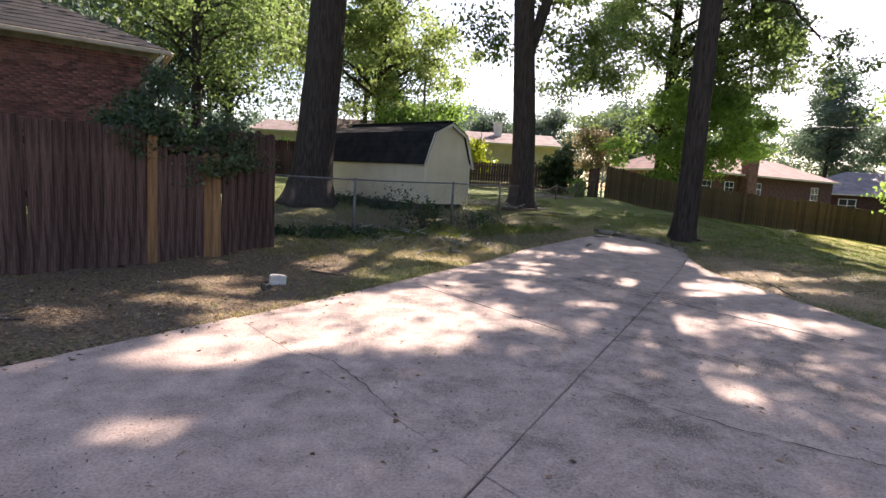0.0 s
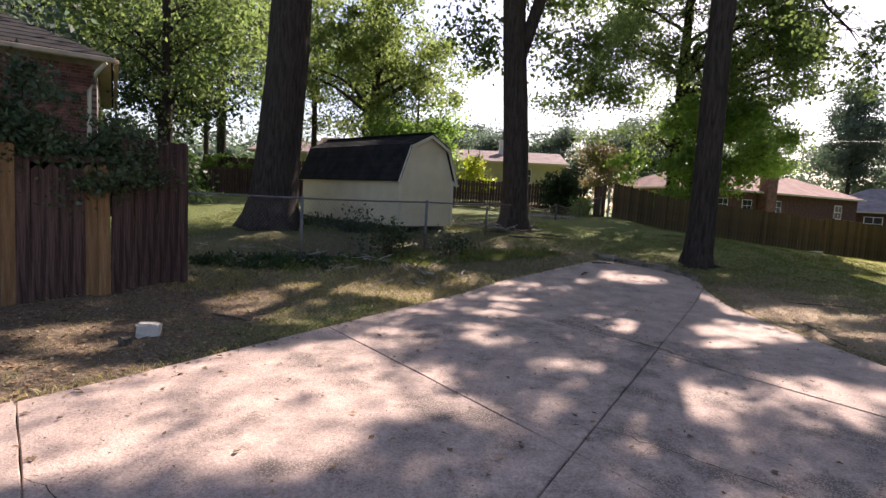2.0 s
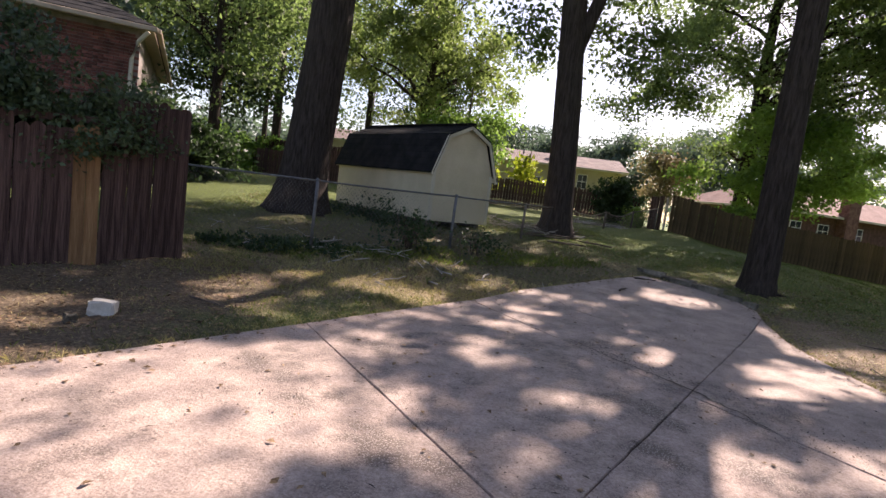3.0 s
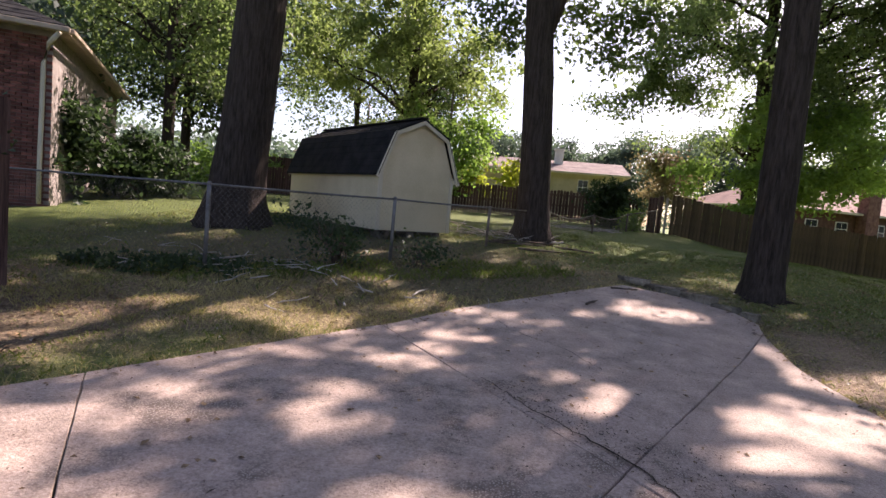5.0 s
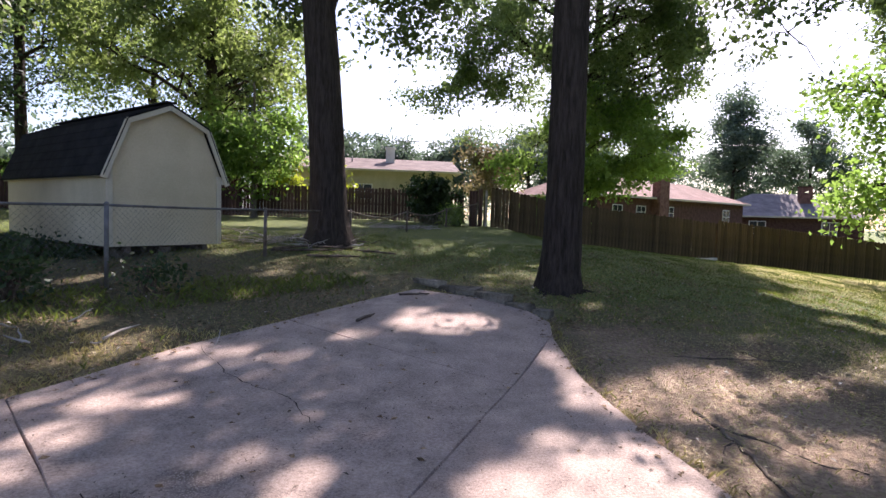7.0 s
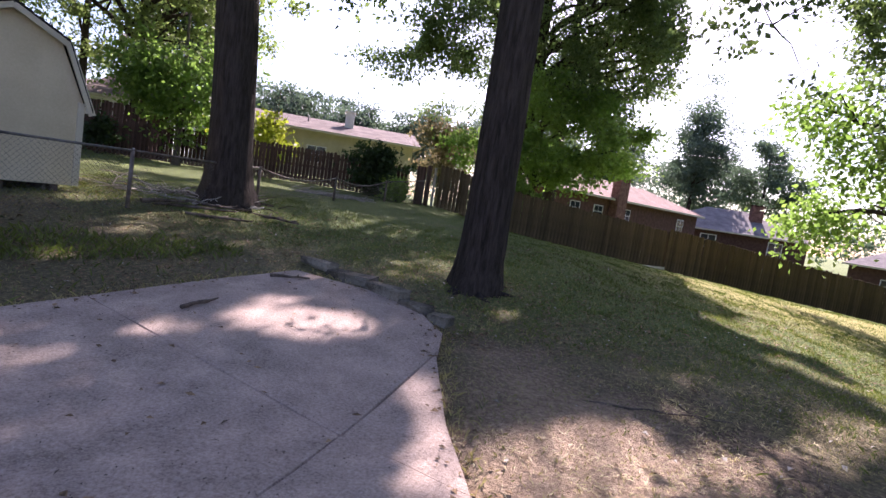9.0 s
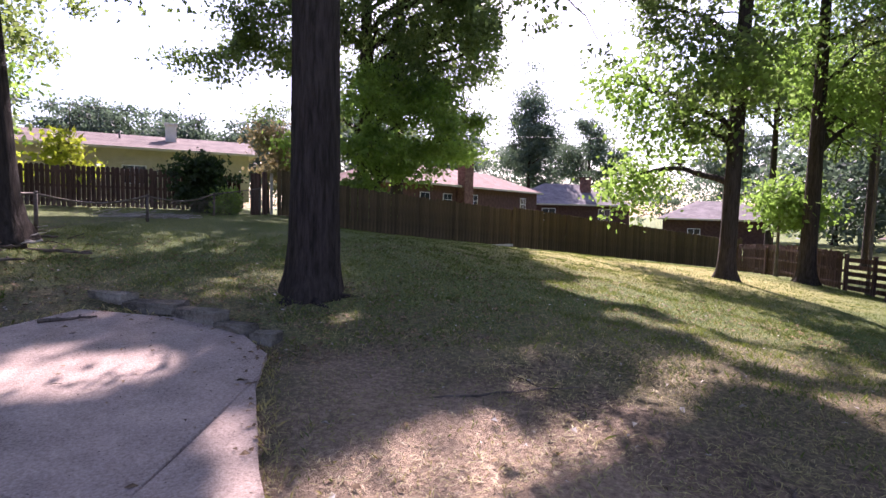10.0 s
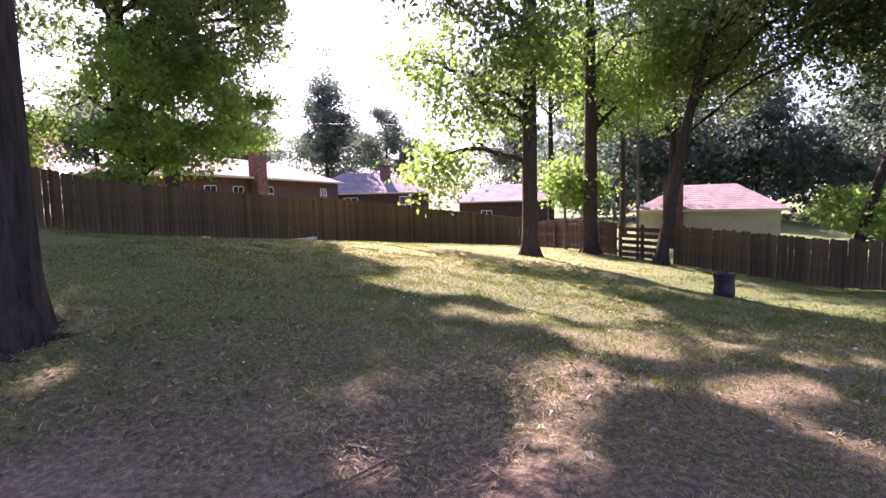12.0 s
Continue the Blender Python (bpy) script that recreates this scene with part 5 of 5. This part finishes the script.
def fire_bin():
    x, y = 16.68, 11.04
    root = thing("burn_barrel", x, y, soil(x, y) - 0.02, 15, "dark charred stump-like bin standing on the lawn", "bin")
    bm = bmesh.new()
    prof = [(0.0, 0.0), (0.18, 0.0), (0.19, 0.08), (0.175, 0.25), (0.195, 0.42), (0.2, 0.44), (0.18, 0.45), (0.15, 0.36), (0.0, 0.34)]
    rnd = random.Random(4)
    rings = []
    for r, z in prof:
        rings.append([bm.verts.new((max(r, 0.002) * math.cos(a * math.pi / 8) * rnd.uniform(0.95, 1.05), max(r, 0.002) * math.sin(a * math.pi / 8) * rnd.uniform(0.95, 1.05), z)) for a in range(16)])
    for a, b in zip(rings, rings[1:]):
        for k in range(16):
            bm.faces.new((a[k], a[(k + 1) % 16], b[(k + 1) % 16], b[k]))
    part("body", bm, DARK_PLASTIC, root)


fire_bin()


def stick(x, y, length, turn, r, mat, label, seed, lift=0.0, forks=2):
    rnd = random.Random(seed)
    z = max(soil(x, y), land(x, y) + 0.012 if inside(SLAB, x, y) else -9) + r * 0.7 + lift
    root_pts = limb_path(rnd, (-length / 2, 0, 0), (length / 2, 0, 0.0), 0.0, 7, length * 0.05)
    root_pts = [Vector((p.x, p.y, abs(p.z) * 0.3)) for p in root_pts]
    lists = [tube_lists(root_pts, [r * (1 - 0.08 * i) for i in range(8)], 6, seed, 0.15)]
    for _ in range(forks):
        j = rnd.randint(2, 6)
        e = root_pts[j] + Vector((rnd.uniform(-0.2, 0.3), rnd.choice((-1, 1)) * rnd.uniform(0.08, 0.25), rnd.uniform(0.0, 0.06))) * length
        lists.append(tube_lists(limb_path(rnd, root_pts[j], e, 0, 4, 0.02), [r * 0.5, r * 0.45, r * 0.4, r * 0.3, r * 0.2], 5))
    v, f = join_lists(lists)
    ob = from_lists("fallen_branch", v, f, mat, None, "", True)
    ob.matrix_world = pose(x, y, z, 0, 0, turn)
    tagged(ob, label, "branch")


stick(3.5, 12.0, 0.5, 65, 0.022, STICK, "short dark stick lying on the concrete", 1, 0, 1)
stick(7.2, 10.45, 1.2, -12, 0.011, STICK, "long dead twig lying on thin grass", 2)
stick(-1.75, 7.6, 0.9, -25, 0.015, STICK, "bent dry twig on the earth by the slab", 3)
stick(7.6, 8.7, 0.8, 20, 0.013, STICK, "dry twig among dead grass", 14)
stick(4.2, 13.2, 0.45, 10, 0.02, STICK, "short dark stick by the edging stones", 15, 0, 1)
stick(8.6, 7.9, 0.9, 40, 0.016, STICK, "dead twig on the bare ground", 12)
for i, (x, y, l, a) in enumerate([(2.4, 16.2, 1.4, 20), (2.7, 16.5, 1.1, -25), (2.1, 15.9, 0.9, 60), (2.9, 15.9, 1.0, 5), (3.6, 16.6, 1.3, -40)]):
    stick(x, y, l, a, 0.035, STICK, "dead branch in a brush pile under the oak", 20 + i, 0.04 * (i % 3), 3)
for i, (x, y, l, a) in enumerate([(4.8, 22.2, 2.3, 12), (5.0, 22.6, 1.9, 18)]):
    stick(x, y, l, a, 0.05, STICK_PALE, "grey weathered pole lying in the grass", 30 + i, 0, 0)
for i, (x, y, l, a) in enumerate([(-4.5, 4.4, 0.9, 15), (-4.7, 4.6, 0.8, -20), (-4.4, 4.2, 0.7, 50), (-4.8, 4.2, 1.0, 5)]):
    stick(x, y, l, a, 0.025, (STICK, STICK_PALE)[i % 2], "dry branch in a small heap by the fence", 40 + i, 0.03 * i, 2)


def brush_pile(x, y, spread, count, seed):
    """A loose heap of broken twigs."""
    rnd = random.Random(seed)
    lists = []
    for i in range(count):
        px, py = x + rnd.gauss(0, spread), y + rnd.gauss(0, spread * 0.45)
        a, l = rnd.uniform(0, math.pi), rnd.uniform(0.2, 0.8)
        z = soil(px, py) + abs(rnd.gauss(0, 0.07)) + 0.01
        d = Vector((math.cos(a) * l / 2, math.sin(a) * l / 2, rnd.uniform(-0.06, 0.1)))
        c = Vector((px, py, z))
        r = rnd.uniform(0.005, 0.016)
        lists.append(tube_lists(limb_path(rnd, c - d, c + d, 0.0, 4, 0.06 * l), [r, r, r * 0.9, r * 0.7, r * 0.4], 5, i))
    v, f = join_lists(lists)
    ob = from_lists("twig_heap", v, f, STICK_PALE if seed % 2 else STICK, None, "", True)
    tagged(ob, "loose heap of dry broken twigs under the oak", "brush", kind="stuff")


brush_pile(1.7, 17.4, 0.75, 90, 1)
brush_pile(2.6, 17.7, 0.5, 60, 2)
brush_pile(4.6, 22.3, 0.6, 40, 3)
brush_pile(-1.2, 11.3, 1.3, 50, 5)


def earth_root():
    """A gnarled root that lies half-buried in the bare earth beside the slab."""
    rnd = random.Random(17)
    lists = []
    for line, r in (([(5.95, 9.25), (5.92, 8.95), (5.86, 8.7), (5.78, 8.4), (5.7, 8.1), (5.6, 7.7)], 0.019), ([(5.92, 8.95), (6.1, 8.7), (6.2, 8.4), (6.4, 8.15)], 0.011), ([(5.86, 8.7), (5.74, 8.62), (5.62, 8.5)], 0.008)):
        pts = []
        for (ax, ay), (bx, by) in zip(line, line[1:]):
            for k in range(4):
                x, y = ax + (bx - ax) * k / 4 + rnd.uniform(-0.015, 0.015), ay + (by - ay) * k / 4 + rnd.uniform(-0.015, 0.015)
                pts.append((x, y, soil(x, y) + r * 0.35 + rnd.uniform(-0.008, 0.008)))
        lists.append(tube_lists(pts, [r * (1 - 0.6 * i / len(pts)) for i in range(len(pts))], 7, 3, 0.2))
    v, f = join_lists(lists)
    tagged(from_lists("tree_root", v, f, STICK, None, "", True), "gnarled dark root lying half-buried in bare earth", "root", "surface roots")


earth_root()


def roots():
    for i, an in enumerate((-150, -100, -45, 10, 200)):
        a = radians(an)
        p = []
        for j in range(6):
            d = 0.3 + 0.1 * j
            x, y = 6.6 + d * math.cos(a + 0.1 * j), 13.75 + d * math.sin(a + 0.1 * j)
            p.append((x, y, soil(x, y) + 0.0 - 0.012 * j))
        ob = tube("tree_root", p, [0.06 - 0.008 * j for j in range(6)], BARK, None, "", 7, 0.1, i)
        tagged(ob, "bark-covered root spreading from the oak over the ground", "root", "surface roots")


roots()


def utility_wire(a, b, sag, r, label):
    p = [Vector(a).lerp(Vector(b), i / 20) - Vector((0, 0, sag * math.sin(math.pi * i / 20))) for i in range(21)]
    ob = tube("utility_wire", p, [r] * 21, CABLE, None, "", 5)
    tagged(ob, label, "cable")


def utility_pole(x, y, h):
    root = thing("utility_pole", x, y, land(x, y) - 0.2, 0, "weathered wooden utility pole with a crossarm", "utility pole")
    tube("pole", [(0, 0, 0), (0, 0, h)], [0.15, 0.1], STICK, root)
    box("crossarm", (0, 0, h - 0.6), (0.12, 2.2, 0.1), STICK_PALE, root)


utility_pole(44.0, 8.0, 6.5)
utility_pole(-14.0, 60.0, 10.5)
utility_pole(27.0, 58.0, 10.0)
utility_wire((-14, 60, 9.9), (27, 58, 9.4), 0.7, 0.025, "thin utility wire sagging across the sky")
utility_wire((27, 58, 9.4), (44, 8, 5.9), 0.9, 0.02, "thin utility wire between poles")


# ---- ground cover ----
def blades(count, seed, region, material, name, label, h0, h1, density, width=0.006):
    rng = np.random.default_rng(seed)
    x = rng.uniform(region[0], region[2], count * 12)
    y = rng.uniform(region[1], region[3], count * 12)
    pts = []
    for a, b, d in zip(x, y, rng.random(len(x))):
        if len(pts) >= count:
            break
        if density(a, b) > d and not inside(SLAB, a, b):
            pts.append((a, b, soil(a, b)))
    p = np.array(pts)
    n = len(p)
    an = rng.uniform(0, 2 * np.pi, n)
    h = rng.uniform(h0, h1, n)
    lean = rng.normal(0, 0.55, (n, 2)) * h[:, None]
    side = np.stack([np.cos(an), np.sin(an), np.zeros(n)], 1) * (width * (0.7 + 0.6 * rng.random(n)))[:, None]
    mid = p + np.concatenate([lean * 0.35, (h * 0.6)[:, None]], 1)
    tip = p + np.concatenate([lean, h[:, None]], 1)
    verts = np.stack([p - side, p + side, mid + side * 0.7, tip], 1)
    verts[:, 3] += side * 0.1
    ob = leaf_mesh(name, verts.reshape(-1, 3), material, None)
    tagged(ob, label, "grass", kind="stuff")


def patch(x, y, s=0.5, k=3.0):
    return 0.5 + 0.5 * noise.noise((x * s, y * s, k))


def green_density(x, y):
    v = 0.12 + 0.5 * patch(x, y, 0.5) + 0.9 * (patch(x, y, 1.7, 5.0) > 0.56)
    v *= 0.6
    if math.hypot((x - 6.6) / 1.7, (y - 9.2) / 2.6) < 1 or (x < -1.5 and y < 9):
        v *= 0.08
    if math.hypot((x - 0.6) / 5.4, (y - 12.6) / 2.9) < 1:
        v *= 0.15
    return v


def straw_density(x, y):
    v = 0.22 + 0.5 * patch(x, y, 0.7, 8.0)
    if x < -1.5 and y < 9.0:
        v *= 0.4
    if math.hypot((x + 0.6) / 2.4, (y - 9.9) / 1.4) < 1:
        v += 0.5
    elif math.hypot((x - 0.6) / 5.4, (y - 12.6) / 2.9) < 1:
        v *= 0.35
    return v


blades(84000, 1, (-6, 4, 16, 19), BLADE, "grass", "thin green lawn grass with bare gaps", 0.015, 0.05, green_density, 0.0035)
blades(40000, 2, (9, 6, 26, 27), BLADE, "grass", "sunlit lawn grass further down the slope", 0.02, 0.055, green_density, 0.006)
blades(40000, 3, (-6, 4, 16, 17), STRAW, "dry_grass", "dry straw-coloured grass and thatch", 0.01, 0.04, straw_density, 0.0035)
blades(7000, 4, (-3.2, 8.6, 2.2, 11.6), STRAW, "dry_grass", "taller dry grass tufts beside the slab", 0.02, 0.065, lambda x, y: 0.2 + (patch(x, y, 1.4) > 0.52), 0.004)
blades(3500, 5, (-4, 10.2, 3.5, 14.5), BLADE, "grass", "scattered green weeds along the wire fence", 0.04, 0.11, lambda x, y: 1.0 if abs(y - 11.4 - 0.75 * (x + 1)) < 0.7 and patch(x, y, 1.0) > 0.45 else 0.04, 0.006)

blades(9000, 6, (-5, 1, 7, 15.5), STRAW, "dry_grass", "dry grass fringe along the edges of the slab", 0.02, 0.07, lambda x, y: 1.0 if near_edge(SLAB, x, y) < 0.12 else 0.0, 0.004)


def ivy():
    blobs = []
    rnd = random.Random(6)
    for i in range(30):
        s = 0.62 * rnd.random()
        x, y = -3.6 + 3.6 * s + rnd.uniform(-0.35, 0.35), 10.1 + 1.9 * s + rnd.uniform(-0.35, 0.45)
        blobs.append((x, y, soil(x, y) + 0.05, 0.3, 0.25, 0.04, 90))
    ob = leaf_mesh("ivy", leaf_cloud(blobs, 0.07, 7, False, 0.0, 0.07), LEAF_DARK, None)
    tagged(ob, "dark creeping ivy along the foot of the wire fence", "ground cover", kind="stuff")


ivy()


def fallen_leaves():
    rng = np.random.default_rng(12)
    pts = []
    while len(pts) < 19000:
        x, y = rng.uniform(-6, 14), rng.uniform(1.5, 18)
        if 5.6 < x < 12 and y < 11.5 and rng.random() < 0.85:
            continue
        on = inside(SLAB, x, y)
        if on and rng.random() > 0.03 + 0.5 * (near_edge(SLAB, x, y) < 0.15):
            continue
        much = (x < -1.4 and y < 9.5) or math.hypot((x - 1.2) / 4.2, (y - 12.8) / 2.6) < 1 or math.hypot(x - 6.7, y - 13) < 1.8
        if not on and not (much and rng.random() < 0.7) and patch(x, y, 0.6, 20) < rng.uniform(0.25, 0.95):
            continue
        pts.append((x, y, land(x, y) + 0.016 if on else soil(x, y) + 0.012))
    p = np.array(pts)
    n = len(p)
    an = rng.uniform(0, 2 * np.pi, n)
    ln = rng.uniform(0.025, 0.07, n)[:, None]
    a = np.stack([np.cos(an), np.sin(an), rng.normal(0, 0.12, n)], 1) * ln
    b = np.stack([-np.sin(an), np.cos(an), rng.normal(0, 0.2, n)], 1) * ln * 0.3
    up = np.array([0, 0, 0.012]) * rng.random((n, 1))
    verts = np.stack([p, p + a * 0.5 + b + up, p + a, p + a * 0.5 - b + up], 1).reshape(-1, 3)
    ob = leaf_mesh("fallen_leaves", verts, LITTER, None)
    tagged(ob, "brown fallen leaves scattered over slab and earth", "leaves", kind="stuff")


def pale_leaves():
    rng = np.random.default_rng(15)
    pts = []
    while len(pts) < 1100:
        x, y = rng.uniform(-6, 16), rng.uniform(2, 18)
        if not inside(SLAB, x, y):
            pts.append((x, y, soil(x, y) + 0.018))
    p = np.array(pts)
    n = len(p)
    an = rng.uniform(0, 2 * np.pi, n)
    ln = rng.uniform(0.025, 0.06, n)[:, None]
    a = np.stack([np.cos(an), np.sin(an), rng.normal(0, 0.2, n)], 1) * ln
    b = np.stack([-np.sin(an), np.cos(an), rng.normal(0, 0.3, n)], 1) * ln * 0.28
    up = np.array([0, 0, 0.015]) * rng.random((n, 1))
    verts = np.stack([p, p + a * 0.5 + b + up, p + a, p + a * 0.5 - b + up], 1).reshape(-1, 3)
    tagged(leaf_mesh("pale_fallen_leaves", verts, PALE_LITTER, None), "bleached curled leaves scattered on the lawn", "leaves", kind="stuff")


def thatch():
    """Dead grass stalks lying flat on the worn earth beside the slab."""
    rng = np.random.default_rng(19)
    pts = []
    while len(pts) < 14000:
        x, y = (rng.uniform(5.4, 10.0), rng.uniform(6.5, 11.0)) if len(pts) < 10000 else (rng.uniform(-5, 2), rng.uniform(5, 11.5))
        if not inside(SLAB, x, y) and patch(x, y, 1.3, 12) > rng.uniform(0.25, 0.75):
            pts.append((x, y, soil(x, y) + 0.014))
    p = np.array(pts)
    n = len(p)
    an = rng.uniform(0, 2 * np.pi, n)
    ln = rng.uniform(0.025, 0.095, n)[:, None]
    a = np.stack([np.cos(an), np.sin(an), rng.normal(0, 0.14, n)], 1) * ln
    b = np.stack([-np.sin(an), np.cos(an), rng.normal(0, 0.3, n)], 1) * rng.uniform(0.0018, 0.004, n)[:, None]
    up = np.array([0, 0, 0.014]) * rng.random((n, 1))
    bend = np.stack([-np.sin(an), np.cos(an), np.zeros(n)], 1) * ln * rng.normal(0, 0.12, n)[:, None]
    verts = np.stack([p, p + a * 0.5 + bend + b + up, p + a, p + a * 0.5 + bend - b + up], 1).reshape(-1, 3)
    tagged(leaf_mesh("straw_litter", verts, STRAW, None), "dead straw-coloured grass stalks lying on worn earth", "straw", kind="stuff")


thatch()


def crumbs():
    """Small bits of bark, twig and grit lying on the slab."""
    rng = np.random.default_rng(16)
    pts = []
    while len(pts) < 2600:
        x, y = rng.uniform(-3.5, 5.8), rng.uniform(1.5, 14.6)
        if inside(SLAB, x, y) and patch(x, y, 0.8, 30) > rng.uniform(0.2, 0.8):
            pts.append((x, y, land(x, y) + 0.02))
    # litter gathered along the open joint
    while len(pts) < 3500:
        k = rng.uniform(0, 1)
        x, y = 2.2 + 2.0 * k + rng.normal(0, 0.12 + 0.22 * k), 8.3 - 2.2 * k + rng.normal(0, 0.12 + 0.22 * k)
        if patch(x, y, 0.5, 30) > rng.uniform(0.2, 0.7):
            pts.append((x, y, land(x, y) + 0.02))
    p = np.array(pts)
    n = len(p)
    an = rng.uniform(0, 2 * np.pi, n)
    ln = rng.uniform(0.006, 0.022, n)[:, None] * np.where(rng.random((n, 1)) < 0.06, 3.0, 1.0)
    a = np.stack([np.cos(an), np.sin(an), np.zeros(n)], 1) * ln
    b = np.stack([-np.sin(an), np.cos(an), np.zeros(n)], 1) * np.minimum(ln * 0.35, 0.006)
    up = np.array([0, 0, 0.006]) * np.ones((n, 1))
    verts = np.stack([p, p + a * 0.5 + b + up, p + a, p + a * 0.5 - b + up], 1).reshape(-1, 3)
    tagged(leaf_mesh("slab_debris", verts, STICK, None), "tiny bits of bark and twig strewn over the concrete", "debris", kind="stuff")


crumbs()
pale_leaves()
fallen_leaves()
brickwork()
